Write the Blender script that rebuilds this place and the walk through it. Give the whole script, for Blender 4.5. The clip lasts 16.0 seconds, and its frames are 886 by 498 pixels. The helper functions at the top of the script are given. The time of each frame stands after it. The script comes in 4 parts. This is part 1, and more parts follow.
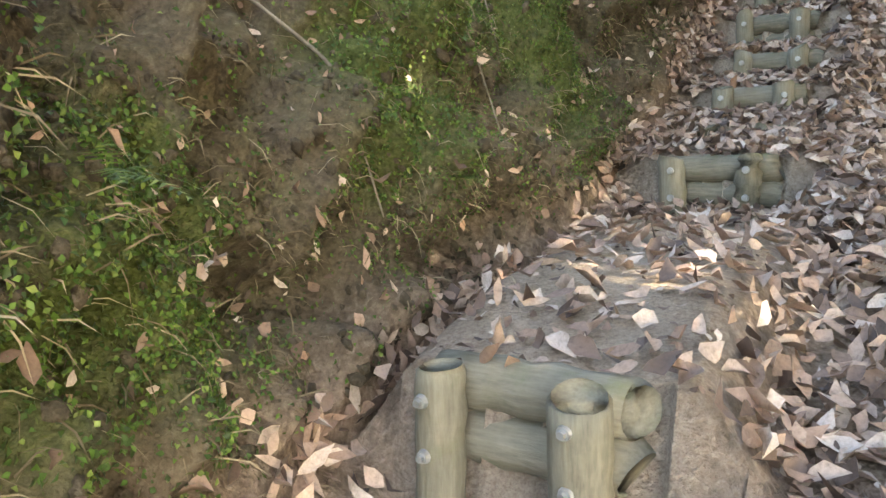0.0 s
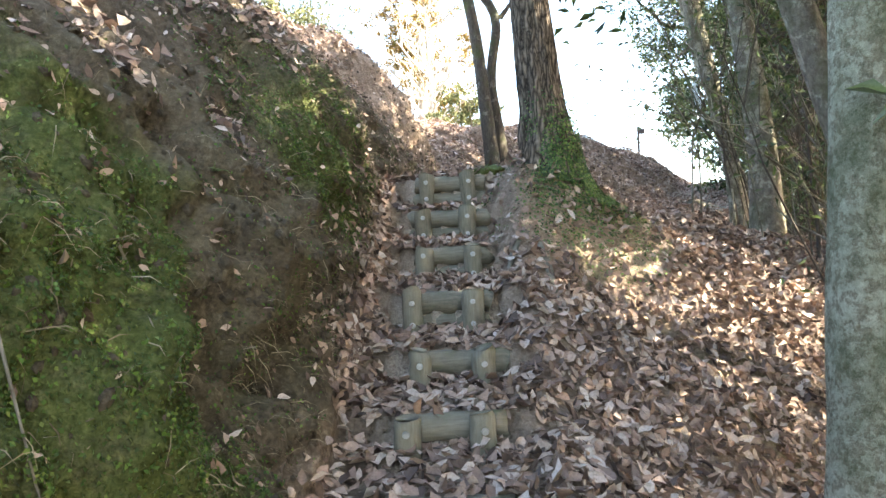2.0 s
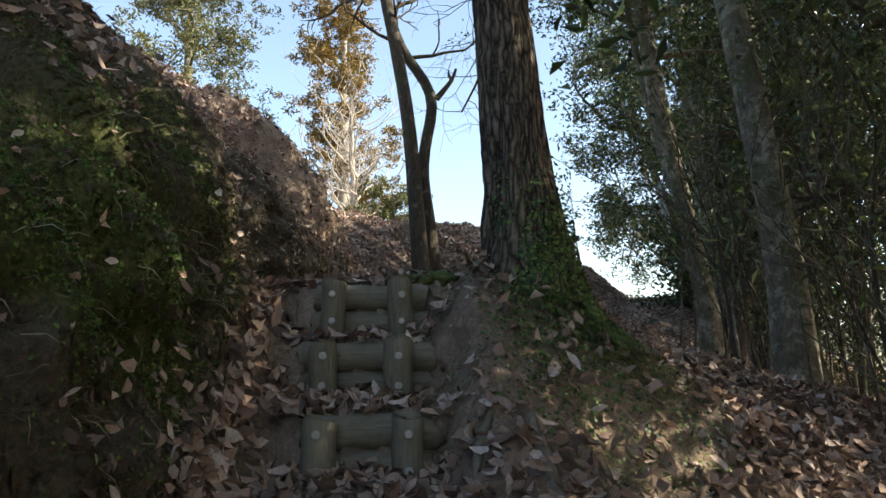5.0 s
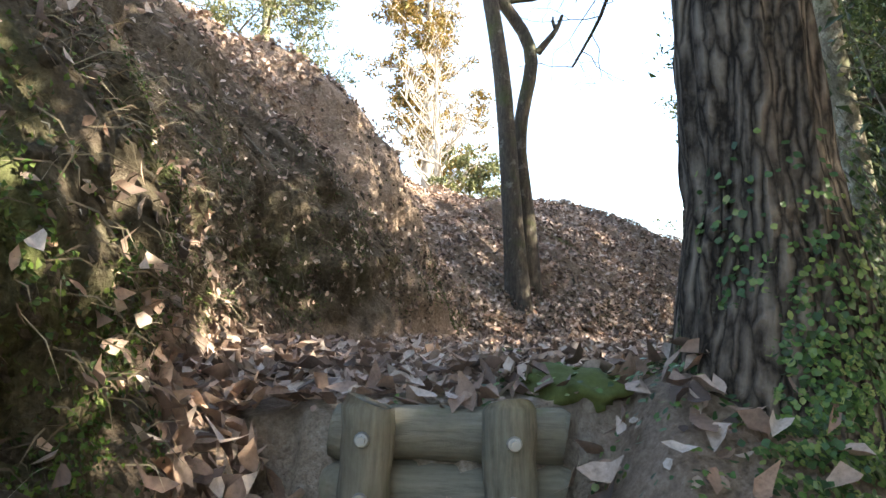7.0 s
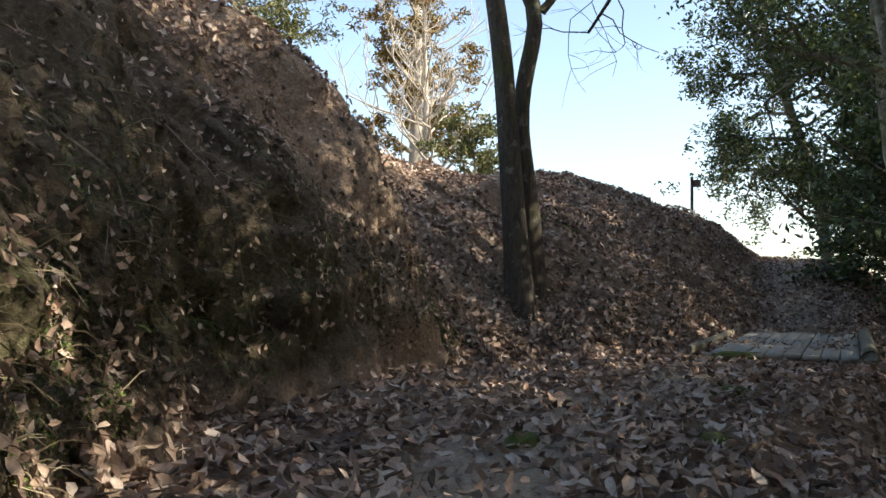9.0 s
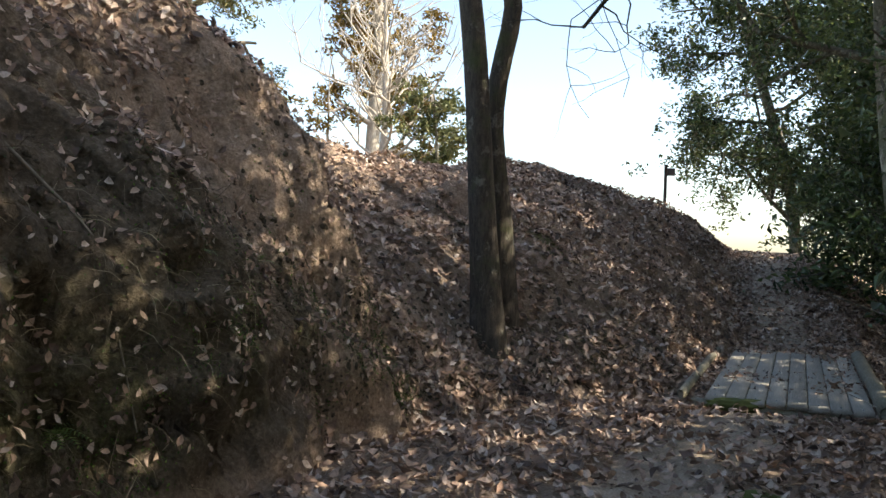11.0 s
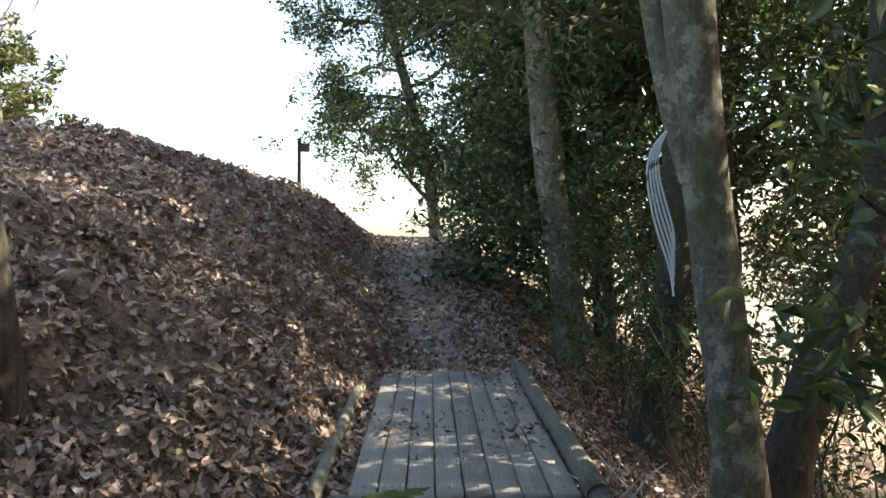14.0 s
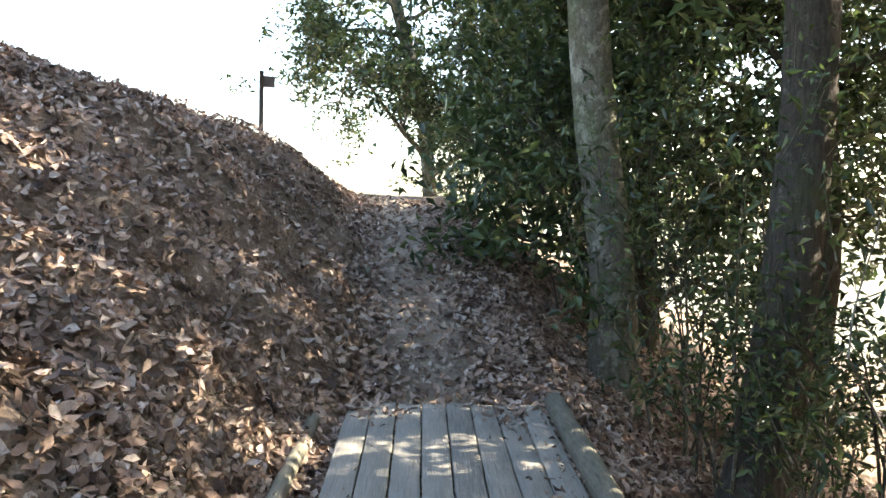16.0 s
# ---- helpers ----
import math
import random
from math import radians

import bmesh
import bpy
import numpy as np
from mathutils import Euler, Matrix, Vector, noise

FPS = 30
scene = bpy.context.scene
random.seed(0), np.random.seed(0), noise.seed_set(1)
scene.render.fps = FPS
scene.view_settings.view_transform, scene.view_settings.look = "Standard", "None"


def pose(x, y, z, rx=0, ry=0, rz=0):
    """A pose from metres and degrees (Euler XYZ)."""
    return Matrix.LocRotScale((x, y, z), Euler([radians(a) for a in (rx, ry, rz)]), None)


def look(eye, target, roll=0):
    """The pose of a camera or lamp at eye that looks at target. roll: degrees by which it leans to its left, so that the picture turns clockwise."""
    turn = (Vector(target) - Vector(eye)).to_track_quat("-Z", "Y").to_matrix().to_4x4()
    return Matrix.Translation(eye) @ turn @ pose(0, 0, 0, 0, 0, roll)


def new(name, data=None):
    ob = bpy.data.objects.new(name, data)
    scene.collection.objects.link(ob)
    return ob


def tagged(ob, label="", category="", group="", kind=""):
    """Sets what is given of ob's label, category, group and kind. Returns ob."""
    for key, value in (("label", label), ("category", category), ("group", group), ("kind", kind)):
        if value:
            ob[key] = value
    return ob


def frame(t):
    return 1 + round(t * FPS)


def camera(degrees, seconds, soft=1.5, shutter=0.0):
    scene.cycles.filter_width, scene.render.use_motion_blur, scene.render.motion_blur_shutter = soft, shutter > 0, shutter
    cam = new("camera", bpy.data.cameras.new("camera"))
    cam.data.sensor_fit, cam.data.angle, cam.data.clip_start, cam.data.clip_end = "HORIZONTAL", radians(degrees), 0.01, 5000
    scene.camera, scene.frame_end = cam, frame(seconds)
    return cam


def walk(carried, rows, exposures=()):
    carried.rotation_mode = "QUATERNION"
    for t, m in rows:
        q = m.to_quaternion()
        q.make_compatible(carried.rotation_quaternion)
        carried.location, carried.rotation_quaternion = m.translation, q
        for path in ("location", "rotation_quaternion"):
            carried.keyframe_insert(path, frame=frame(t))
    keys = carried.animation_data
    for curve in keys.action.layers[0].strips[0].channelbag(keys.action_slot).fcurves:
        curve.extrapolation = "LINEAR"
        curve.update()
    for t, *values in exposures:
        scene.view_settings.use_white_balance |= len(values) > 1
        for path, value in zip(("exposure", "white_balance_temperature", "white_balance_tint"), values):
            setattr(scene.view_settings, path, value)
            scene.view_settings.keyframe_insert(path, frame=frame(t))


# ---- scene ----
cam = camera(59.9, 16.0)
PATH = [
    (0, (-0.232, -3.338, 1.878), (-0.459, -1.375, 1.572), -2.6),
    (0.4, (-0.193, -3.031, 2.13), (-0.217, -1.041, 1.932), -6.4),
    (0.5, (-0.199, -2.961, 2.161), (-0.166, -0.965, 2.044), -5.9),
    (0.7, (-0.194, -2.768, 2.251), (-0.023, -0.775, 2.218), -6.7),
    (0.8, (-0.205, -2.671, 2.285), (0.063, -0.689, 2.239), -3.3),
    (1, (-0.259, -2.529, 2.373), (0.207, -0.587, 2.285), -2.0),
    (1.5, (-0.238, -2.263, 2.483), (0.43, -0.378, 2.513), -2.6),
    (1.9, (-0.166, -1.911, 2.607), (0.537, -0.041, 2.689), -2.2),
    (2, (-0.128, -1.823, 2.637), (0.591, 0.042, 2.714), -2.4),
    (2.5, (-0.112, -1.525, 2.742), (0.652, 0.311, 2.956), -1.9),
    (2.7, (-0.099, -1.366, 2.759), (0.725, 0.434, 3.042), -0.9),
    (3, (-0.081, -1.12, 2.88), (0.847, 0.631, 3.15), -0.5),
    (3.5, (0.14, -0.874, 2.903), (1.128, 0.833, 3.236), -0.5),
    (4, (0.342, -0.503, 2.892), (1.284, 1.224, 3.251), -0.1),
    (4.2, (0.412, -0.311, 2.915), (1.347, 1.42, 3.274), 0.0),
    (6.3, (1.292, 1.43, 3.313), (2.12, 3.247, 3.437), 1.0),
    (6.4, (1.341, 1.554, 3.371), (2.139, 3.384, 3.481), 1.7),
    (6.5, (1.317, 1.565, 3.366), (2.113, 3.395, 3.505), 0.6),
    (7, (1.396, 1.995, 3.574), (2.113, 3.847, 3.811), 1.5),
    (7.5, (1.55, 2.234, 3.668), (2.262, 4.081, 3.955), 0.7),
    (8, (1.723, 2.561, 3.894), (2.426, 4.418, 4.134), -0.4),
    (8.5, (1.77, 2.925, 3.991), (2.497, 4.779, 4.174), 0.4),
    (9, (1.854, 3.153, 4.184), (2.599, 5.006, 4.295), 1.0),
    (9.2, (1.939, 3.251, 4.166), (2.725, 5.087, 4.277), 1.2),
    (9.5, (2.005, 3.41, 4.31), (2.805, 5.24, 4.405), 1.35),
    (10.4, (2.19, 3.9, 4.58), (3.03, 5.715, 4.62), 1.9),
    (11.3, (2.362, 4.358, 4.828), (3.23, 6.16, 4.824), 2.5),
    (11.4, (2.412, 4.416, 4.832), (3.389, 6.161, 4.816), 3.2),
    (11.5, (2.481, 4.471, 4.814), (3.541, 6.167, 4.765), 3.5),
    (12, (2.744, 4.661, 5.043), (4.122, 6.107, 4.949), 3.2),
    (12.5, (2.909, 5.032, 5.058), (4.408, 6.354, 4.995), 1.8),
    (13, (3.306, 5.319, 5.013), (4.874, 6.56, 4.964), -0.4),
    (13.5, (3.743, 5.72, 5.037), (5.233, 7.052, 5.095), -0.1),
    (14, (4.184, 6.145, 5.034), (5.739, 7.403, 5.011), 0.4),
    (14.5, (4.706, 6.595, 5.026), (6.257, 7.853, 4.907), 0.7),
    (15, (5.137, 7.041, 5.04), (6.694, 8.29, 4.917), 0.9),
    (15.5, (5.737, 7.38, 5.072), (7.338, 8.565, 4.889), 1.0),
    (16, (6.245, 7.856, 5.087), (7.809, 9.097, 4.955), 1.6),
]
# seconds, stops, kelvin, tint: the clip's own exposure drifts as the sky comes into view
EXPOSURES = [(t, e, 7400 if t < 1.5 else 6950, 8) for t, e in [(0, 3.75), (0.5, 4.1), (1.0, 4.15), (2.0, 3.5), (2.5, 3.0), (3.0, 2.25), (3.5, 1.65), (4.0, 1.15), (4.3, 1.1),
             (6.2, 2.65), (7.0, 2.8), (7.5, 2.3), (8.0, 1.75), (8.5, 1.5), (9.2, 1.4), (11.3, 1.75), (12.0, 2.35), (13.0, 2.35), (14.0, 2.15), (15.0, 2.4), (16.0, 2.85)]]
walk(cam, [(t, look(eye, target, roll)) for t, eye, target, roll in PATH], EXPOSURES)

# ---- world, sun, exposure ----
SUN_DIR = Vector((0.62, -0.52, 0.58)).normalized()
world = bpy.data.worlds.new("world")
scene.world = world
world.use_nodes = True
wn = world.node_tree
sky = wn.nodes.new("ShaderNodeTexSky")
sky.sky_type = "NISHITA"
sky.sun_disc = False
sky.sun_elevation = math.asin(SUN_DIR.z)
sky.sun_rotation = math.atan2(SUN_DIR.x, SUN_DIR.y)
sky.dust_density = 2.0
wn.nodes["Background"].inputs["Strength"].default_value = 0.15
wn.links.new(sky.outputs[0], wn.nodes["Background"].inputs["Color"])
sun = new("sun", bpy.data.lights.new("sun", "SUN"))
sun.data.energy = 5.0
sun.data.angle = radians(0.5)
sun.data.color = (1.0, 0.93, 0.82)
sun.matrix_world = look(SUN_DIR * 50, (0, 0, 0))

# ---- materials ----


def material(name, rough=0.8):
    m = bpy.data.materials.new(name)
    m.use_nodes = True
    b = m.node_tree.nodes["Principled BSDF"]
    b.inputs["Roughness"].default_value = rough
    b.inputs["Specular IOR Level"].default_value = 0.3
    return m, m.node_tree, b


def node(nt, kind, **inputs):
    n = nt.nodes.new(kind)
    for key, value in inputs.items():
        n.inputs[key.replace("_", " ")].default_value = value
    return n


def ramp(nt, source, stops):
    r = nt.nodes.new("ShaderNodeValToRGB")
    e = r.color_ramp.elements
    while len(e) < len(stops):
        e.new(0.5)
    for k, (p, c) in zip(e, stops):
        k.position, k.color = p, (*c, 1)
    nt.links.new(source, r.inputs[0])
    return r.outputs[0]


def texture(nt, scale, detail=5.0, rough=0.6, stretch=None, kind="ShaderNodeTexNoise"):
    tc = nt.nodes.new("ShaderNodeTexCoord")
    src = tc.outputs["Object"]
    if stretch:
        mp = nt.nodes.new("ShaderNodeMapping")
        mp.inputs["Scale"].default_value = stretch
        nt.links.new(src, mp.inputs[0])
        src = mp.outputs[0]
    n = nt.nodes.new(kind)
    n.inputs["Scale"].default_value = scale
    if kind == "ShaderNodeTexNoise":
        n.inputs["Detail"].default_value = detail
        n.inputs["Roughness"].default_value = rough
    nt.links.new(src, n.inputs["Vector"])
    return n.outputs[0]


def mixed(nt, fac, a, b):
    m = nt.nodes.new("ShaderNodeMix")
    m.data_type = "RGBA"
    nt.links.new(fac, m.inputs[0])
    for sock, v in ((m.inputs[6], a), (m.inputs[7], b)):
        if isinstance(v, tuple):
            sock.default_value = (*v, 1)
        else:
            nt.links.new(v, sock)
    return m.outputs[2]


def arith(nt, op, a, b, clamp=False):
    m = nt.nodes.new("ShaderNodeMath")
    m.operation, m.use_clamp = op, clamp
    for sock, v in zip(m.inputs, (a, b)):
        if isinstance(v, (int, float)):
            sock.default_value = v
        else:
            nt.links.new(v, sock)
    return m.outputs[0]


def bump(nt, b, height, strength, distance):
    n = nt.nodes.new("ShaderNodeBump")
    n.inputs["Strength"].default_value, n.inputs["Distance"].default_value = strength, distance
    nt.links.new(height, n.inputs["Height"])
    nt.links.new(n.outputs[0], b.inputs["Normal"])


def ground_material():
    m, nt, b = material("earth_moss_and_litter", 0.95)
    b.inputs["Specular IOR Level"].default_value = 0.1
    fine, mid, big = texture(nt, 42, 6, 0.7), texture(nt, 9, 6, 0.65), texture(nt, 1.6, 4)
    soil = ramp(nt, fine, [(0.25, (0.026, 0.020, 0.014)), (0.5, (0.082, 0.065, 0.046)), (0.74, (0.22, 0.185, 0.14))])
    clay = ramp(nt, mid, [(0.3, (0.034, 0.027, 0.018)), (0.55, (0.10, 0.082, 0.056)), (0.8, (0.165, 0.14, 0.10))])
    earth = mixed(nt, big, soil, clay)
    moss = ramp(nt, fine, [(0.25, (0.022, 0.028, 0.009)), (0.5, (0.075, 0.092, 0.028)), (0.75, (0.16, 0.18, 0.065))])
    litter = ramp(nt, fine, [(0.2, (0.085, 0.06, 0.044)), (0.5, (0.26, 0.19, 0.14)), (0.8, (0.46, 0.36, 0.27))])
    dry = ramp(nt, mid, [(0.3, (0.15, 0.145, 0.10)), (0.7, (0.27, 0.255, 0.195))])
    green, brown, field = [nt.nodes.new("ShaderNodeAttribute") for _ in range(3)]
    green.attribute_name, brown.attribute_name, field.attribute_name = "moss", "litter", "field"
    g = arith(nt, "ADD", green.outputs["Fac"], arith(nt, "MULTIPLY", arith(nt, "SUBTRACT", mid, 0.5), 2.4), True)
    g = arith(nt, "MULTIPLY", g, green.outputs["Fac"], True)
    c = mixed(nt, brown.outputs["Fac"], earth, litter)
    c = mixed(nt, g, c, moss)
    worn = nt.nodes.new("ShaderNodeAttribute")
    worn.attribute_name = "worn"
    grit = ramp(nt, texture(nt, 85, 5, 0.8), [(0.28, (0.16, 0.13, 0.10)), (0.5, (0.46, 0.37, 0.28)), (0.72, (0.70, 0.60, 0.48))])
    w = arith(nt, "MULTIPLY", worn.outputs["Fac"], arith(nt, "ADD", mid, 0.35), True)
    c = mixed(nt, w, c, grit)
    c = mixed(nt, field.outputs["Fac"], c, dry)
    nt.links.new(c, b.inputs["Base Color"])
    h = arith(nt, "ADD", arith(nt, "MULTIPLY", mid, 0.6), arith(nt, "MULTIPLY", fine, 0.4))
    bump(nt, b, h, 1.0, 0.06)
    return m


def litter_material(name, stops, rough=0.75, through_light=0.0, gloss=0.3):
    m, nt, b = material(name, rough)
    b.inputs["Specular IOR Level"].default_value = gloss
    geo = nt.nodes.new("ShaderNodeNewGeometry")
    c = ramp(nt, geo.outputs["Random Per Island"], stops)
    grain, blot = texture(nt, 75, 5, 0.7), texture(nt, 22, 4, 0.7)
    k = ramp(nt, arith(nt, "ADD", arith(nt, "MULTIPLY", grain, 0.6), arith(nt, "MULTIPLY", blot, 0.4)), [(0.38, (0.05, 0.05, 0.05)), (0.68, (0.85, 0.85, 0.85))])
    c = mixed(nt, k, c, mixed(nt, grain, c, (0.02, 0.014, 0.01)))
    nt.links.new(c, b.inputs["Base Color"])
    if through_light:
        t = nt.nodes.new("ShaderNodeBsdfTranslucent")
        nt.links.new(c, t.inputs[0])
        mx = nt.nodes.new("ShaderNodeMixShader")
        mx.inputs[0].default_value = through_light
        nt.links.new(b.outputs[0], mx.inputs[1])
        nt.links.new(t.outputs[0], mx.inputs[2])
        nt.links.new(mx.outputs[0], nt.nodes["Material Output"].inputs[0])
    return m


def bark_material(name, dark, light, patch=None, moss=0.0, groove=(9, 9, 1.6), depth=0.03, patch_cut=0.55, plates=None, speck=6.5):
    m, nt, b = material(name, 0.92)
    b.inputs["Specular IOR Level"].default_value = 0.15
    ridge, fine, blot = texture(nt, 4.0, 8, 0.7, groove), texture(nt, 48, 6, 0.75), texture(nt, speck, 6, 0.75)
    h = arith(nt, "ADD", arith(nt, "MULTIPLY", ridge, 0.7), arith(nt, "MULTIPLY", fine, 0.3))
    if plates:
        tc, mp, warp = nt.nodes.new("ShaderNodeTexCoord"), nt.nodes.new("ShaderNodeMapping"), node(nt, "ShaderNodeTexNoise", Scale=7.0, Detail=4.0)
        add = nt.nodes.new("ShaderNodeVectorMath")
        add.operation = "MULTIPLY_ADD"
        add.inputs[1].default_value = (0.06, 0.06, 0.06)
        nt.links.new(tc.outputs["Object"], warp.inputs["Vector"])
        nt.links.new(warp.outputs["Color"], add.inputs[0])
        nt.links.new(tc.outputs["Object"], add.inputs[2])
        mp.inputs["Scale"].default_value = plates
        nt.links.new(add.outputs[0], mp.inputs[0])
        cell = node(nt, "ShaderNodeTexVoronoi", Scale=1.0)
        cell.feature = "DISTANCE_TO_EDGE"
        nt.links.new(mp.outputs[0], cell.inputs["Vector"])
        crack = ramp(nt, cell.outputs["Distance"], [(0.0, (0, 0, 0)), (0.4, (1, 1, 1))])
        h = arith(nt, "ADD", arith(nt, "MULTIPLY", crack, 0.34), arith(nt, "MULTIPLY", h, 0.66))
    c = ramp(nt, h, [(0.32, dark), (0.5, tuple((p + q) / 2 for p, q in zip(dark, light))), (0.68, light)])
    if patch:
        k = ramp(nt, blot, [(patch_cut, (0, 0, 0)), (patch_cut + 0.06, (1, 1, 1))])
        c = mixed(nt, arith(nt, "MULTIPLY", k, fine), c, patch)
    if moss:
        k = ramp(nt, texture(nt, 2.1, 5, 0.7), [(0.62 - moss * 0.3, (0, 0, 0)), (0.8 - moss * 0.2, (1, 1, 1))])
        c = mixed(nt, arith(nt, "MULTIPLY", k, 0.8), c, (0.07, 0.085, 0.03))
    nt.links.new(c, b.inputs["Base Color"])
    bump(nt, b, h, 1.0, depth)
    return m


def timber_material(name, dark, light, grain=(30, 30, 2), green=0.0):
    m, nt, b = material(name, 0.85)
    info = nt.nodes.new("ShaderNodeObjectInfo")
    g, s, blot = texture(nt, 3, 7, 0.65, grain), texture(nt, 40, 4), texture(nt, 5, 4)
    h = arith(nt, "ADD", arith(nt, "MULTIPLY", g, 0.75), arith(nt, "MULTIPLY", s, 0.25))
    c = ramp(nt, h, [(0.3, dark), (0.7, light)])
    c = mixed(nt, arith(nt, "MULTIPLY", blot, 0.55), c, tuple(v * 0.45 for v in dark))
    c = mixed(nt, arith(nt, "MULTIPLY", info.outputs["Random"], 0.3), c, tuple(v * 1.1 for v in light))
    if green:
        k = ramp(nt, texture(nt, 7, 5, 0.7), [(0.55, (0, 0, 0)), (0.72, (1, 1, 1))])
        c = mixed(nt, arith(nt, "MULTIPLY", k, green), c, (0.085, 0.11, 0.035))
    nt.links.new(c, b.inputs["Base Color"])
    bump(nt, b, h, 0.8, 0.008)
    return m


GROUND = ground_material()
DEAD_LEAF = litter_material("dead_leaf", [(0.0, (0.09, 0.064, 0.052)), (0.2, (0.21, 0.14, 0.105)), (0.45, (0.37, 0.25, 0.185)), (0.7, (0.50, 0.365, 0.28)), (0.92, (0.62, 0.52, 0.44)), (1.0, (0.42, 0.25, 0.16))], 0.65, 0.12)
CREEPER = litter_material("creeper_leaf", [(0.0, (0.03, 0.06, 0.012)), (0.4, (0.06, 0.12, 0.02)), (0.75, (0.11, 0.19, 0.03)), (1.0, (0.20, 0.25, 0.06))], 0.5, 0.2)
IVY = litter_material("ivy_leaf", [(0.0, (0.02, 0.05, 0.014)), (0.45, (0.055, 0.12, 0.026)), (0.8, (0.13, 0.21, 0.045)), (1.0, (0.27, 0.30, 0.09))], 0.4, 0.15)
STALK = litter_material("dry_stalk", [(0.0, (0.10, 0.075, 0.045)), (0.6, (0.24, 0.19, 0.12)), (1.0, (0.36, 0.31, 0.21))], 0.8)
EVERGREEN = litter_material("evergreen_leaf", [(0.0, (0.026, 0.046, 0.018)), (0.45, (0.06, 0.10, 0.032)), (0.8, (0.11, 0.155, 0.05)), (1.0, (0.20, 0.22, 0.08))], 0.32, 0.36, 0.5)
BROWN_GREEN = litter_material("winter_cypress_leaf", [(0.0, (0.10, 0.075, 0.02)), (0.4, (0.23, 0.15, 0.04)), (0.75, (0.33, 0.22, 0.07)), (1.0, (0.13, 0.15, 0.04))], 0.7, 0.25)
BRIGHT_GREEN = litter_material("young_leaf", [(0.0, (0.06, 0.078, 0.03)), (0.5, (0.125, 0.145, 0.055)), (1.0, (0.23, 0.22, 0.10))], 0.5, 0.3)
OAK_BARK = bark_material("furrowed_bark", (0.026, 0.020, 0.015), (0.28, 0.225, 0.172), (0.30, 0.28, 0.22), 0.03, (9, 9, 1.2), 0.05, 0.64, (34, 34, 4.5))
LICHEN_BARK = bark_material("lichen_bark", (0.09, 0.072, 0.045), (0.52, 0.46, 0.33), (0.70, 0.68, 0.50), 0.8, (16, 16, 13), 0.03, 0.47, None, 26)
DARK_BARK = bark_material("dark_bark", (0.022, 0.019, 0.015), (0.12, 0.10, 0.08), (0.24, 0.23, 0.19), 0.3, (10, 10, 2.0), 0.02, 0.58)
GREY_BARK = bark_material("grey_bark", (0.045, 0.038, 0.028), (0.24, 0.21, 0.165), (0.42, 0.40, 0.32), 0.6, (7, 7, 4), 0.02, 0.52)
PALE_BARK = bark_material("pale_bark", (0.22, 0.19, 0.15), (0.50, 0.46, 0.40), None, 0.0, (6, 6, 2), 0.01)
LOG = timber_material("weathered_log", (0.085, 0.078, 0.055), (0.29, 0.262, 0.195), (3, 26, 26), 0.55)
POST = timber_material("weathered_post", (0.088, 0.08, 0.055), (0.30, 0.272, 0.20), (26, 26, 2.5), 0.4)
PLANK = timber_material("grey_plank", (0.15, 0.132, 0.105), (0.42, 0.39, 0.335), (2, 40, 40), 0.12)


def plain(name, colour, rough, metal=0.0, vary=0.4, scale=30):
    m, nt, b = material(name, rough)
    c = mixed(nt, arith(nt, "MULTIPLY", texture(nt, scale, 4), vary), colour, tuple(v * 0.35 for v in colour))
    nt.links.new(c, b.inputs["Base Color"])
    b.inputs["Metallic"].default_value = metal
    return m


BOLT = plain("zinc_bolt", (0.42, 0.42, 0.40), 0.5, 0.7)
ROPE = plain("rope_fibre", (0.62, 0.66, 0.66), 0.8, 0, 0.5, 120)
SIGN = plain("dark_sign_wood", (0.06, 0.05, 0.045), 0.8)
MOSS = plain("moss_cushion", (0.105, 0.125, 0.035), 0.95, 0, 0.9, 90)
ROOT = bark_material("root_bark", (0.09, 0.075, 0.055), (0.27, 0.24, 0.19), None, 0.2, (4, 4, 4), 0.01)

# ---- numeric noise ----
RNG = np.random.default_rng(7)
LATTICE = RNG.random((256, 256)) * 2 - 1


def lattice_noise(x, y, freq, ox=0.0):
    u, v = x * freq + 91.3 + ox, y * freq + 47.7 - ox * 0.7
    i, j = np.floor(u).astype(int), np.floor(v).astype(int)
    a, b = u - i, v - j
    a, b = a * a * (3 - 2 * a), b * b * (3 - 2 * b)
    i, j, i2, j2 = i % 256, j % 256, (i + 1) % 256, (j + 1) % 256
    return (LATTICE[i, j] * (1 - a) + LATTICE[i2, j] * a) * (1 - b) + (LATTICE[i, j2] * (1 - a) + LATTICE[i2, j2] * a) * b


def rough_noise(x, y, freq, octaves=3, ox=0.0):
    return sum(lattice_noise(x, y, freq * 2 ** k, ox + 13 * k) / 2 ** k for k in range(octaves))


def smooth(a, b, v):
    t = np.clip((v - a) / (b - a), 0, 1)
    return t * t * (3 - 2 * t)


# ---- the lie of the land ----
# steps: middle of the top log, height of its top
STEPS = [(-0.24, -1.72, 1.37), (0.63, 0.39, 1.707), (0.88, 0.90, 1.83), (1.087, 1.397, 2.047), (1.325, 1.885, 2.27),
         (1.49, 2.397, 2.564), (1.75, 2.94, 2.85), (1.92, 3.40, 3.135), (2.055, 3.69, 3.425)]
STEP_YAWS = (-30, -23, -26, -20, -21.5, -24, -24, -24, -22)
STEP_YAW = -23.0
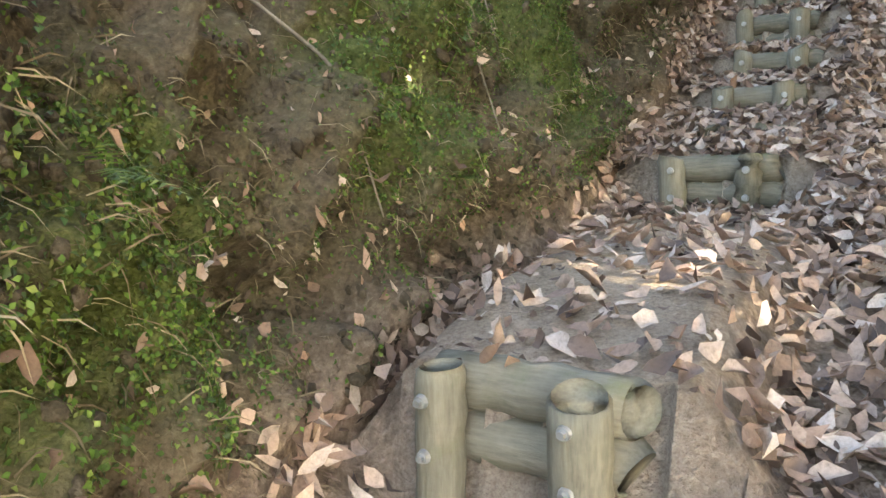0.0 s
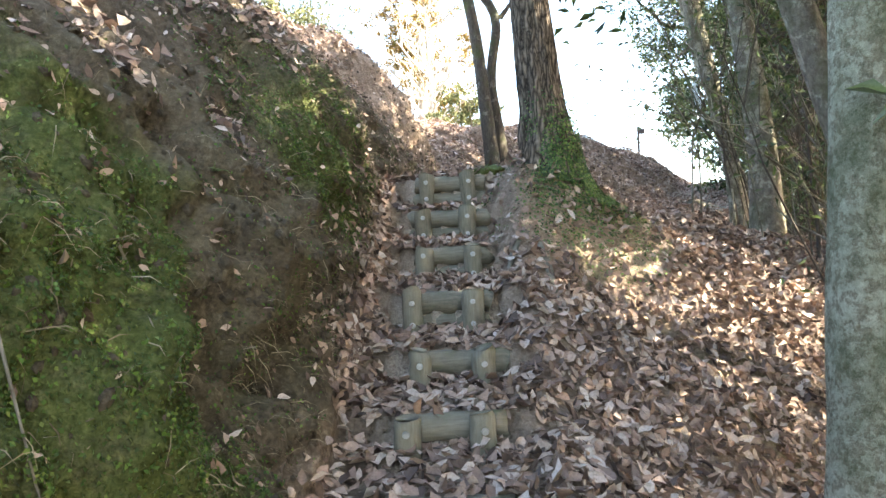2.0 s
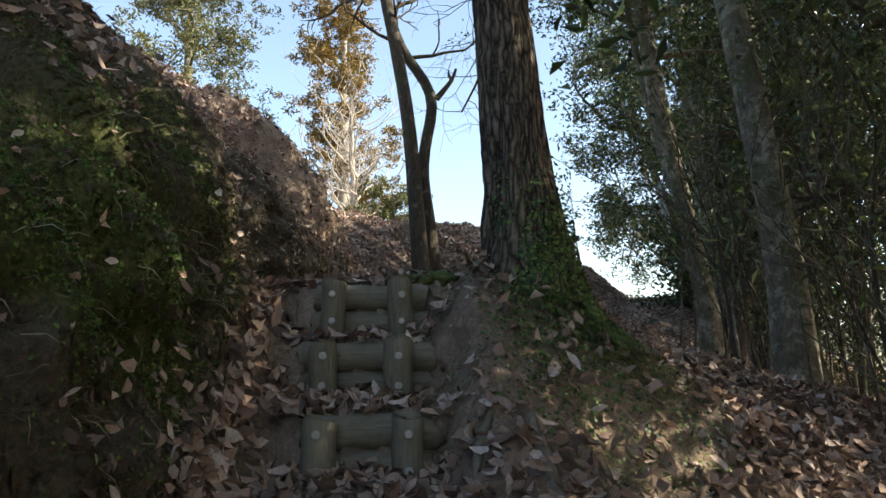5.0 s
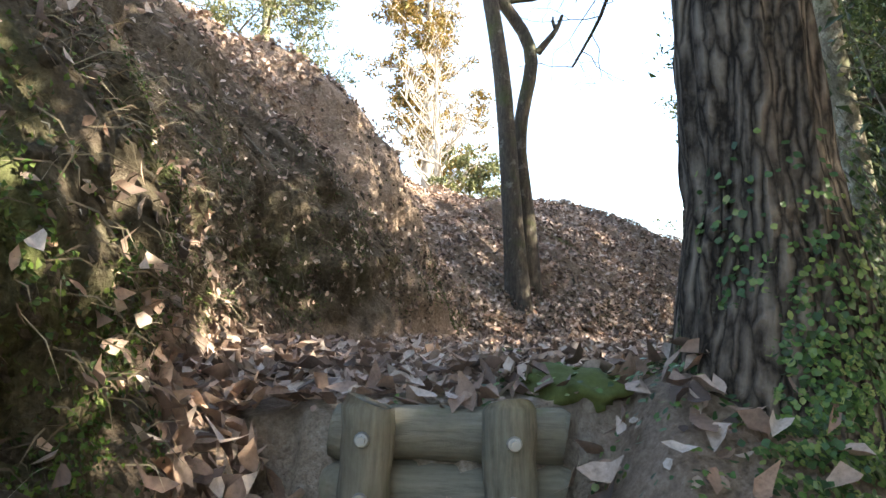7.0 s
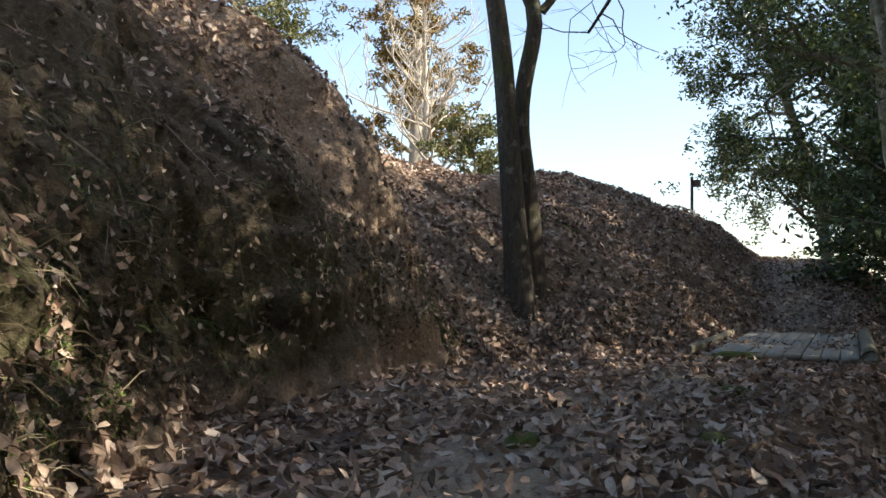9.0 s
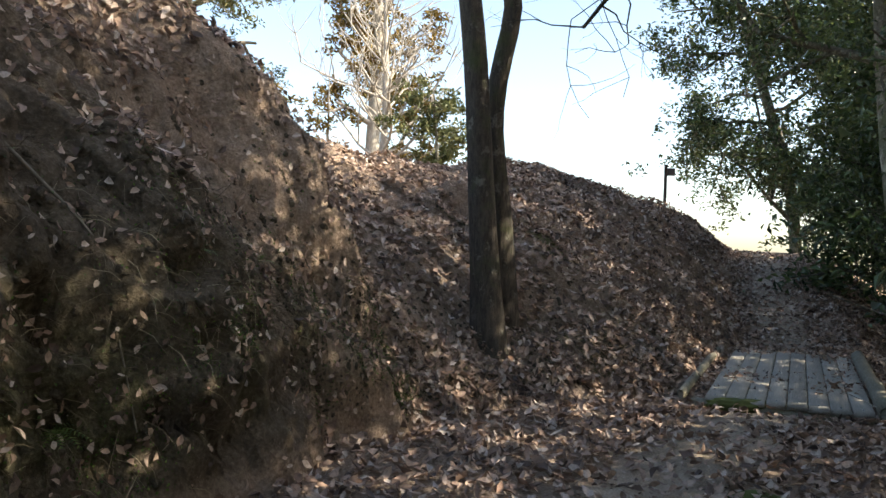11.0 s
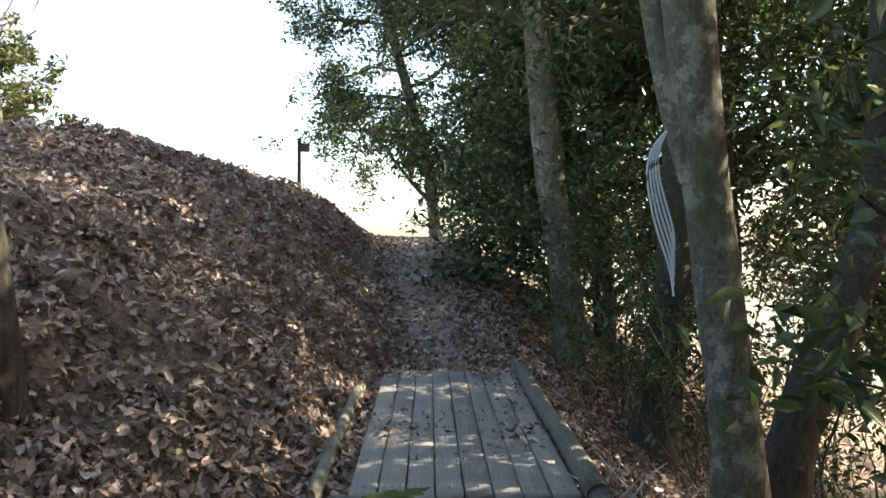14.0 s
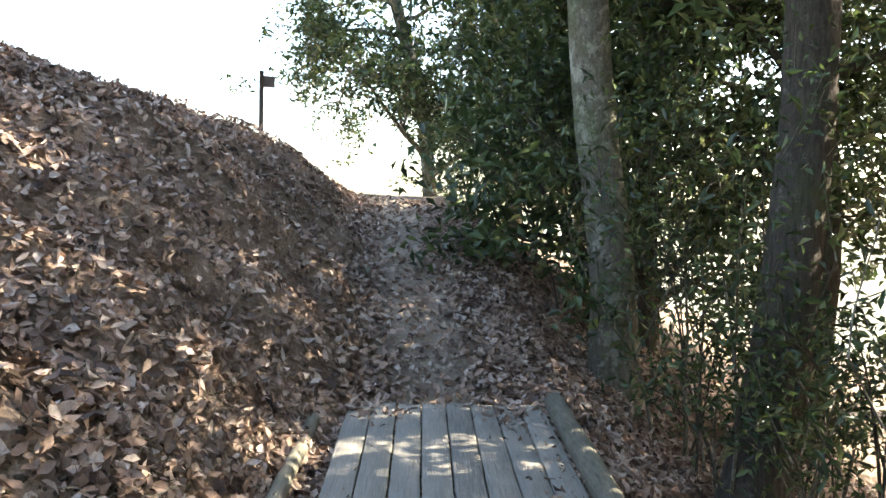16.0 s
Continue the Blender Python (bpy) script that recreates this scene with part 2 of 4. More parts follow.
# the path: x, y, z, flat width on the uphill side, cut face, slope and reach of the bank above, flat width and fall on the downhill side
TRAIL = [(-1.4, -14.0, 0.7, 0.55, 1.2, 0.6, 2.5, 0.9, 0.30),
         (-0.75, -5.0, 0.85, 0.55, 1.2, 0.6, 2.5, 0.9, 0.25),
         (-0.24, -1.75, 1.12, 0.50, 1.15, 0.9, 2.5, 0.9, 0.20),
         (0.5, 0.1, 1.48, 0.48, 1.15, 0.9, 2.5, 0.8, 0.20),
         (1.03, 1.25, 1.93, 0.50, 1.0, 0.8, 2.5, 0.35, 0.58),
         (1.60, 2.60, 2.72, 0.44, 0.9, 0.65, 2.4, 0.40, 0.58),
         (1.92, 3.40, 3.30, 0.46, 0.75, 0.75, 2.3, 0.50, 0.45),
         (2.20, 4.10, 3.42, 0.82, 0.7, 0.95, 2.0, 0.60, 0.36),
         (2.70, 5.20, 3.46, 1.10, 0.75, 1.15, 1.75, 0.9, 0.30),
         (3.40, 6.20, 3.48, 1.57, 1.0, 1.35, 1.65, 1.0, 0.30),
         (4.30, 7.05, 3.50, 1.72, 1.0, 1.38, 1.5, 1.0, 0.45),
         (4.85, 7.42, 3.53, 1.85, 1.05, 1.35, 1.4, 1.0, 0.60),
         (5.40, 7.70, 3.53, 1.80, 0.20, 0.9, 2.6, 1.0, 0.62),
         (6.00, 8.00, 3.56, 1.70, 0.06, 0.88, 2.9, 1.0, 0.65),
         (7.55, 8.75, 3.56, 1.0, 0.05, 0.80, 2.9, 0.9, 0.70),
         (10.25, 11.0, 3.66, 0.62, 0.05, 0.94, 2.5, 0.9, 0.70),
         (11.50, 12.35, 4.20, 0.50, 0.08, 0.90, 2.4, 0.8, 0.65),
         (13.50, 14.30, 4.78, 0.5, 0.08, 0.76, 2.0, 0.9, 0.60),
         (16.50, 17.20, 5.15, 0.8, 0.05, 0.25, 3.0, 1.0, 0.50),
         (24.0, 24.0, 3.6, 1.0, 0.05, 0.15, 3.0, 1.0, 0.5),
         (45.0, 44.0, 0.5, 1.0, 0.05, 0.05, 3.0, 1.0, 0.3)]


def dense_trail():
    a = np.array(TRAIL)
    run = np.r_[0, np.cumsum(np.hypot(*np.diff(a[:, :2], axis=0).T))]
    s = np.arange(0, run[-1], 0.05)
    out = np.stack([np.interp(s, run, a[:, k]) for k in range(a.shape[1])], 1)
    kernel = np.exp(-np.linspace(-2, 2, 25) ** 2)
    kernel /= kernel.sum()
    for k in range(out.shape[1]):
        out[:, k] = np.convolve(np.pad(out[:, k], 12, "edge"), kernel, "valid")
    return out


LINE = dense_trail()
TANGENT = np.gradient(LINE[:, :2], axis=0)
TANGENT /= np.linalg.norm(TANGENT, axis=1)[:, None]
STEP_N = np.array([math.sin(radians(-STEP_YAW)), math.cos(radians(-STEP_YAW))])


def survey(x, y):
    """Height, signed distance from the path's line (downhill side positive), and height above the bank's foot."""
    x, y = np.asarray(x, float), np.asarray(y, float)
    z, side, climb = np.empty_like(x), np.empty_like(x), np.zeros_like(x)
    for a in range(0, x.size, 8000):
        px, py = x[a:a + 8000], y[a:a + 8000]
        k = ((px[:, None] - LINE[None, ::10, 0]) ** 2 + (py[:, None] - LINE[None, ::10, 1]) ** 2).argmin(1) * 10
        near_k = np.clip(k[:, None] + np.arange(-10, 11)[None], 0, len(LINE) - 1)
        d2 = (px[:, None] - LINE[near_k, 0]) ** 2 + (py[:, None] - LINE[near_k, 1]) ** 2
        best = d2.argmin(1)
        k = near_k[np.arange(k.size), best]
        c, t = LINE[k], TANGENT[k]
        rx, ry = px - c[:, 0], py - c[:, 1]
        d = np.sqrt(d2[np.arange(k.size), best]) * np.sign(t[:, 1] * rx - t[:, 0] * ry + 1e-9)
        base = c[:, 2]
        q = np.maximum(0, -d - c[:, 3] + 0.16 * rough_noise(px, py + base * 0.6, 1.3, 3) * smooth(0.35, 0.8, -d))
        face = c[:, 4] * (1 - np.exp(-q / 0.2)) * (1 + 0.25 * lattice_noise(px, py, 1.1, 5))
        face += c[:, 5] * (c[:, 6] * np.tanh(q / c[:, 6]) + 0.05 * np.minimum(q, 30))
        r = np.maximum(0, d - c[:, 7])
        reach = 3.6 + 0.02 * np.minimum(r, 60)
        fall = -reach * np.tanh(c[:, 8] * r / reach)
        flat = base + 0.03 * rough_noise(px, py, 1.7, 2, 3)
        # trodden treads behind each log
        tread = np.full_like(px, 0.98)
        for sx, sy, top in STEPS:
            ahead = (px - sx) * STEP_N[0] + (py - sy) * STEP_N[1]
            tread = np.where(ahead > -0.02, top - 0.025 + np.minimum(ahead, 0.55) * 0.17, tread)
        near = smooth(0.52, 0.30, np.abs(d)) * (py < 4.2) * (py > -4) * smooth(4.2, 3.9, py)
        flat = flat * (1 - near) + tread * near
        lump = 0.05 * rough_noise(px, py, 2.3, 3, 9) * smooth(0.4, 1.4, np.abs(d))
        far = smooth(15, 60, np.abs(d))
        z[a:a + 8000] = flat + face + fall + lump * (1 - far) + far * 1.2 * rough_noise(px, py, 0.02, 3, 2)
        side[a:a + 8000], climb[a:a + 8000] = d, face
    # the hill's rounded crown
    over = (z - 6.2 + 0.01 * np.maximum(0, y - 14)) / 0.13
    z -= 0.13 * np.logaddexp(0, np.clip(over, -30, 60)) * smooth(9.5, 12.5, y)
    # the roots of the large tree raise the ground a little
    z += 0.32 * np.exp(-((x - 2.80) ** 2 + (y - 3.38) ** 2) / 0.14)
    return z, side, climb


def skin(x, y):
    """The ground's surface with its clods and hollows, pushed out along the slope: places, normals, side, climb."""
    e = 0.05
    z, d, climb = survey(x, y)
    zx, zy = survey(x + e, y)[0], survey(x, y + e)[0]
    n = np.stack([-(zx - z) / e, -(zy - z) / e, np.ones_like(z)], 1)
    n /= np.linalg.norm(n, axis=1)[:, None]
    u, v = x * 0.8 + z * 0.9, y * 0.9 - z * 0.55
    lumps = (0.085 + 0.05 * smooth(4, 6, y) + 0.045 * smooth(1.5, -0.5, y)) * rough_noise(u, v, 2.1, 4, 61) + 0.05 * np.minimum(0, rough_noise(u, v, 4.5, 2, 77) + 0.35) * 1.6
    out = lumps * smooth(0.08, 0.5, climb) * smooth(7.5, 5.0, np.abs(d))
    crumbs = 0.045 * rough_noise(u, v, 7.0, 3, 15) + 0.16 * np.minimum(0, rough_noise(u, v, 5.0, 2, 31) + 0.38)
    hollows = 0.30 * np.minimum(0, rough_noise(u, v, 1.9, 3, 53) + 0.30) * smooth(2.8, 1.0, y)
    crumbs = crumbs * (1 + 0.7 * smooth(2.5, 0.5, y)) + hollows + (0.035 * rough_noise(u, v, 13.0, 2, 67) + 0.16 * np.minimum(0, rough_noise(u, v, 6.5, 2, 83) + 0.42)) * smooth(2.8, 1.2, y)
    out = out + crumbs * smooth(0.84, 0.66, n[:, 2]) * smooth(0.05, 0.2, climb) * smooth(9.2, 8.0, y)
    p = np.stack([x, y, z], 1) + n * out[:, None]
    return p, n, d, climb


def ground_at(x, y):
    return float(survey(np.array([x]), np.array([y]))[0][0])


def axis(lo, hi, step, far):
    core = np.arange(lo, hi, step)
    grow = step * 1.12 ** np.arange(1, 90)
    tail = np.cumsum(grow)
    tail = tail[tail < far]
    return np.r_[(lo - tail)[::-1], core, hi + tail]


def quick_mesh(name, verts, faces, mat, flat=False):
    me = bpy.data.meshes.new(name)
    verts, faces = np.asarray(verts, np.float32), np.asarray(faces, np.int32)
    n = faces.shape[1]
    me.vertices.add(len(verts))
    me.vertices.foreach_set("co", verts.ravel())
    me.loops.add(faces.size)
    me.loops.foreach_set("vertex_index", faces.ravel())
    me.polygons.add(len(faces))
    me.polygons.foreach_set("loop_start", np.arange(0, faces.size, n, dtype=np.int32))
    me.update(calc_edges=True)
    if not flat:
        me.polygons.foreach_set("use_smooth", np.ones(len(faces), bool))
    me.materials.append(mat)
    return me


def greenness(x, y, z):
    """Where moss and creepers take hold: drifts, one wide hanging swath, and a bare earthen stretch beside it."""
    drift = rough_noise(x + z * 0.9, y - z * 0.5, 1.5, 4, 21)
    lean = y + 0.25 * (z - 2.0)
    swath = np.exp(-((lean - 0.25) / 0.42) ** 2) * smooth(3.1, 2.5, z)
    bare = np.exp(-((lean - 1.35) / 0.45) ** 2)
    return drift + 0.75 * swath - 0.55 * bare + 0.28 * smooth(-0.2, -0.8, y)


def build_ground():
    xs, ys = axis(-2.6, 12.5, 0.042, 900), axis(-4.2, 14.5, 0.05, 900)
    gx, gy = np.meshgrid(xs, ys)
    x, y = gx.ravel(), gy.ravel()
    place, nrm, d, climb = skin(x, y)
    nx, ny = len(xs), len(ys)
    i = np.arange(nx * ny).reshape(ny, nx)
    faces = np.stack([i[:-1, :-1], i[:-1, 1:], i[1:, 1:], i[1:, :-1]], -1).reshape(-1, 4)
    # the cut faces of the bank get a mesh six times finer
    steep = ((nrm[:, 2] < 0.84) & (climb > 0.02) & (climb < 3.0) & (x > -2.5) & (x < 9) & (y > -4.1) & (y < 11)).reshape(ny, nx)
    cells = steep[:-1, :-1] | steep[:-1, 1:] | steep[1:, 1:] | steep[1:, :-1]
    cj, ci = np.nonzero(cells)
    sub = 6
    a, b = np.meshgrid(np.arange(sub), np.arange(sub))
    fi, fj = (ci[:, None] * sub + a.ravel()[None]).ravel(), (cj[:, None] * sub + b.ravel()[None]).ravel()
    wide = nx * sub + 1
    quad = np.stack([fj * wide + fi, fj * wide + fi + 1, (fj + 1) * wide + fi + 1, (fj + 1) * wide + fi], -1)
    ids, inverse = np.unique(quad.ravel(), return_inverse=True)
    ux, uy = np.interp((ids % wide) / sub, np.arange(nx), xs), np.interp((ids // wide) / sub, np.arange(ny), ys)
    place2, _, d2, climb2 = skin(ux, uy)
    faces = np.concatenate([faces[~cells.ravel()], inverse.reshape(-1, 4) + len(x)])
    place, x, y, d, climb = np.r_[place, place2], np.r_[x, ux], np.r_[y, uy], np.r_[d, d2], np.r_[climb, climb2]
    z = place[:, 2]
    me = quick_mesh("ground", place, faces, GROUND)
    patch = smooth(-0.15, 0.6, greenness(x, y, z))
    bank = smooth(0.12, 0.5, climb) * smooth(3.2 - 1.3 * smooth(0.8, 2.0, y), 1.6 - 0.7 * smooth(0.8, 2.0, y), climb) * (0.55 + 0.45 * smooth(6.6, 3.2, y)) * smooth(9.5, 7.5, y)
    toe = 0.55 * smooth(0.25, 0.5, climb) * smooth(1.6, 0.6, climb) * smooth(10, 8.5, y) * smooth(-0.1, 0.4, rough_noise(x, y, 1.6, 3, 33))
    right = 0.6 * smooth(0.5, 1.0, d) * smooth(3, 1.5, d) * smooth(0.0, 0.5, rough_noise(x, y, 1.2, 3, 40)) * (y > 0.8) * (y < 4)
    knolls = 0.9 * np.exp(-((x - 6.8) ** 2 + (y - 11.3) ** 2) / 0.12) + 0.8 * np.exp(-((x - 7.6) ** 2 + (y - 10.9) ** 2) / 0.08)
    toe = np.maximum(toe, knolls)
    moss = np.clip(np.maximum(np.maximum(bank * (0.30 + 0.08 * smooth(2.5, 0.0, y) + 0.62 * patch), toe), right), 0, 1)
    tread = smooth(0.55, 0.2, np.abs(d + 0.05)) * (0.55 + 0.45 * rough_noise(x, y, 1.1, 2, 50))
    # soil replaces litter colour up the bank, partly standing in for its shade
    litter = np.clip(1 - tread - smooth(0.05, 0.3, climb) * smooth(9.2, 8.2, y) * 0.85, 0, 1)
    field = smooth(13, 22, d)
    for key, values in (("moss", moss), ("litter", litter), ("field", field), ("worn", np.clip(smooth(0.5, 0.15, np.abs(d)) * (0.75 + 0.4 * rough_noise(x, y, 1.3, 2, 88)), 0, 1))):
        at = me.attributes.new(key, "FLOAT", "POINT")
        at.data.foreach_set("value", values.astype(np.float32))
    ob = tagged(new("ground", me), "brown hillside of earth, moss and dead leaves with a trodden path", "ground", kind="structure")
    return ob


ground = build_ground()


def part(name, mesh, mat, parent, label=""):
    """Link a bmesh or a mesh as one object under a thing or a part."""
    if isinstance(mesh, bmesh.types.BMesh):
        me = bpy.data.meshes.new(name)
        mesh.to_mesh(me)
        mesh.free()
        me.materials.append(mat)
    else:
        me = mesh
    ob = new(name, me)
    ob.parent = parent
    if label:
        tagged(ob, label)
    return ob


def thing(name, at, label, category, group="", rz=0.0):
    e = new(name)
    e.empty_display_size = 0.1
    e.matrix_world = pose(*at, 0, 0, rz)
    return tagged(e, label, category, group)


# ---- tubes, trunks and leaves ----


def tube(points, radii, sides=10, wobble=0.0, seed=0, cap=True):
    """Vertices and quads of a tapered tube along points, closed at its ends."""
    rng = np.random.default_rng(seed)
    p, r = np.asarray(points, float), np.asarray(radii, float)
    t = np.gradient(p, axis=0)
    t /= np.linalg.norm(t, axis=1)[:, None] + 1e-9
    ref = np.array([0.0, 0.0, 1.0]) if abs(t[0, 2]) < 0.9 else np.array([1.0, 0.0, 0.0])
    verts = []
    ang = np.linspace(0, 2 * math.pi, sides, endpoint=False)
    phase = rng.random(3) * 6
    for k in range(len(p)):
        u = np.cross(t[k], ref)
        u /= np.linalg.norm(u)
        v = np.cross(t[k], u)
        rr = r[k] * (1 + wobble * (np.sin(ang * 3 + phase[0] + k * 0.13) * 0.5 + np.sin(ang * 5 + phase[1] - k * 0.21) * 0.35 + rng.normal(0, 0.25, sides)))
        verts.append(p[k] + np.outer(rr * np.cos(ang), u) + np.outer(rr * np.sin(ang), v))
    verts = np.concatenate(verts)
    n = len(p)
    i = np.arange(n * sides).reshape(n, sides)
    j = np.roll(i, -1, 1)
    faces = np.stack([i[:-1], j[:-1], j[1:], i[1:]], -1).reshape(-1, 4)
    if cap:
        verts = np.concatenate([verts, p[:1], p[-1:]])
        c0, c1 = len(verts) - 2, len(verts) - 1
        lo = np.stack([np.full(sides // 2, c0), i[0, ::2], np.roll(i[0], -1)[::2], np.roll(i[0], -2)[::2]], -1)
        hi = np.stack([np.full(sides // 2, c1), np.roll(i[-1], -2)[::2], np.roll(i[-1], -1)[::2], i[-1, ::2]], -1)
        faces = np.concatenate([faces, lo, hi])
    return verts, faces


def joined(pieces):
    vs, fs, n = [], [], 0
    for v, f in pieces:
        vs.append(v)
        fs.append(np.asarray(f) + n)
        n += len(v)
    return np.concatenate(vs), np.concatenate(fs)


def curve_through(points, n):
    """A smooth run of n points through a few."""
    p = np.asarray(points, float)
    s = np.r_[0, np.cumsum(np.linalg.norm(np.diff(p, axis=0), axis=1))]
    u = np.linspace(0, s[-1], n)
    q = np.stack([np.interp(u, s, p[:, k]) for k in range(p.shape[1])], 1)
    for _ in range(3):
        q[1:-1] = (q[:-2] + 2 * q[1:-1] + q[2:]) / 4
    return q


def frames_of(normals, rng):
    n = normals / (np.linalg.norm(normals, axis=1)[:, None] + 1e-9)
    a = rng.normal(size=n.shape)
    u = a - n * (a * n).sum(1)[:, None]
    u /= np.linalg.norm(u, axis=1)[:, None] + 1e-9
    return u, np.cross(n, u), n


def folded_leaves(centres, normals, length, width, rng, curl=0.3, ends=True):
    """Six-cornered leaves, folded along the midrib and curled: vertices and quads."""
    u, v, n = frames_of(normals, rng)
    m = len(centres)
    ln = (length * rng.uniform(0.6, 1.3, m))[:, None]
    w = (width * rng.uniform(0.6, 1.3, m))[:, None]
    cu = (curl * rng.uniform(-0.5, 1.4, m))[:, None]
    fold = (curl * rng.uniform(-0.2, 1.3, m))[:, None]
    skew = (rng.uniform(-0.25, 0.25, m))[:, None]
    tip = centres + u * ln * 0.5 + n * ln * cu * 0.7 + v * w * skew
    base = centres - u * ln * 0.5 + n * ln * cu * 0.4
    rim = []
    for at, wide in ((-0.24, 0.42), (0.10, 0.5)):
        lift = n * (w * fold + ln * cu * at * at * 2.4)
        rim.append((centres + u * ln * at - v * w * wide + lift, centres + u * ln * at + v * w * wide * rng.uniform(0.75, 1.1, m)[:, None] + lift * rng.uniform(0.2, 1.3, m)[:, None]))
    rib = centres + n * ln * cu * 0.05
    verts = np.stack([base, rim[0][0], rim[1][0], tip, rim[1][1], rim[0][1], rib], 1).reshape(-1, 3)
    k = np.arange(m)[:, None] * 7
    faces = np.concatenate([k + np.array([[a, (a + 1) % 6, 6]]) for a in range(6)])
    return verts, faces


def simple_leaves(centres, normals, length, width, rng, droop=0.2):
    """Pointed leaves of two triangles bent along the midrib."""
    u, v, n = frames_of(normals, rng)
    m = len(centres)
    ln = (length * rng.uniform(0.65, 1.3, m))[:, None]
    w = (width * rng.uniform(0.7, 1.2, m))[:, None]
    base, tip = centres - u * ln * 0.5, centres + u * ln * 0.5 - n * ln * droop
    l, r = centres + v * w * 0.5 + n * w * 0.25, centres - v * w * 0.5 + n * w * 0.25
    verts = np.stack([base, r, tip, l], 1).reshape(-1, 3)
    k = np.arange(m)[:, None] * 4
    return verts, np.concatenate([k + np.array([[0, 1, 2]]), k + np.array([[0, 2, 3]])])


def limbs(start, direction, length, radius, rng, depth, out, tips, bend=0.25, spread=0.7, rise=0.15):
    """Branches that fork, added to out; the places for leaves go into tips."""
    n = 6
    p, d, pts = np.array(start, float), np.array(direction, float), []
    for k in range(n):
        pts.append(p.copy())
        d = d + rng.normal(0, bend / 2, 3) + np.array([0, 0, rise / n])
        d /= np.linalg.norm(d)
        p = p + d * length / (n - 1)
    radii = np.linspace(radius, radius * 0.45, n)
    out.append(tube(pts, radii, 6 if radius > 0.02 else 4, 0.08, int(rng.integers(1e6)), True))
    if depth <= 1:
        tips.extend(pts[2:])
    if depth > 0:
        for k in range(int(rng.integers(2, 4))):
            at = pts[int(rng.integers(2, n))]
            side = rng.normal(size=3)
            side -= d * (side @ d)
            side /= np.linalg.norm(side)
            nd = d * (1 - spread * 0.5) + side * spread
            limbs(at, nd / np.linalg.norm(nd), length * rng.uniform(0.5, 0.75), radius * 0.55, rng, depth - 1, out, tips, bend, spread, rise)


def tree(name, label, path, radii, bark, leaf=None, leaf_count=0, leaf_size=(0.11, 0.045), boughs=8, bough_from=0.5, bough_len=1.6, depth=2, seed=1, flare=0.0, sides=16, cluster=0.28, group="", wobble=0.07, rise=0.15, droop=0.2, furrow=0.0):
    """A tapered trunk along a path with forking limbs and a crown of single leaves."""
    rng = np.random.default_rng(seed)
    rows = 170 if furrow else 28
    pts = curve_through(path, rows)
    rad = np.interp(np.linspace(0, 1, rows), np.linspace(0, 1, len(radii)), radii)
    if flare:
        rad = rad * (1 + flare * np.exp(-np.linspace(0, 1, rows) * 28 / 2.2))
    base = pts[0].copy()
    ob = thing(name, tuple(base), label, "tree", group)
    v, f = tube(pts - base, rad, sides, wobble * (0.3 if furrow else 1), seed)
    if furrow:
        # upright ridges that wander and break
        k = np.arange(rows * sides)
        ring, turn = k // sides, k % sides
        ridge = rough_noise(np.minimum(turn, sides - turn) * 1.0 + 2.2 * lattice_noise(turn * 0.0, ring * 1.0, 0.09), ring * 1.0, 0.33, 2, seed) * 0.5 + 0.8 * lattice_noise(np.minimum(turn, sides - turn) * 1.0, ring * 0.24, 0.6, seed + 5)
        axis_at = (pts - base)[ring]
        away = v[:rows * sides] - axis_at
        away /= np.linalg.norm(away, axis=1)[:, None] + 1e-9
        v[:rows * sides] += away * (ridge * furrow)[:, None]
    part("trunk", quick_mesh("trunk", v, f, bark), bark, ob)
    tips = []
    for k in range(boughs):
        wood = []
        t = bough_from + (0.98 - bough_from) * (k + rng.random()) / boughs
        at = int(t * (rows - 1))
        a = k * 2.4 + rng.uniform(-0.5, 0.5)
        d = np.array([math.cos(a), math.sin(a), rng.uniform(0.0, 0.8)])
        limbs(pts[at] - base, d / np.linalg.norm(d), bough_len * rng.uniform(0.6, 1.1) * (1 - 0.35 * t), rad[at] * 0.45, rng, depth, wood, tips, rise=rise)
        part("bough", quick_mesh("bough", *joined(wood), bark), bark, ob)
    if leaf and leaf_count:
        tips = np.array(tips)
        sprays = tips[rng.integers(0, len(tips), max(8, leaf_count // 26))]
        sprays = sprays + rng.normal(0, cluster * 0.8, sprays.shape)
        c = sprays[rng.integers(0, len(sprays), leaf_count)] + rng.normal(0, 0.3 * cluster + 0.03, (leaf_count, 3)) * np.array([1, 1, 0.7])
        nrm = rng.normal(size=(leaf_count, 3)) + np.array([0, 0, 0.9])
        v, f = simple_leaves(c, nrm, leaf_size[0], leaf_size[1], rng, droop)
        part("crown", quick_mesh("crown", v, f, leaf, True), leaf, ob, "crown of many small leaves")
    return ob


def z_under(x, y, sink=0.12):
    return ground_at(x, y) - sink


# ---- the large tree at the head of the steps ----
big = tree("large_tree", "large tree with dark furrowed bark and ivy round its foot", [(2.83, 3.41, 2.7), (2.815, 3.42, 3.4), (2.76, 3.445, 4.2), (2.70, 3.47, 5.0), (2.59, 3.52, 7.0), (2.5, 3.55, 10.0)],
           [0.33, 0.168, 0.135, 0.122, 0.11, 0.10, 0.09], OAK_BARK, EVERGREEN, 9000, (0.10, 0.042), 10, 0.70, 2.8, 2, 11, 0.5, 72, 0.35, wobble=0.02, furrow=0.016)


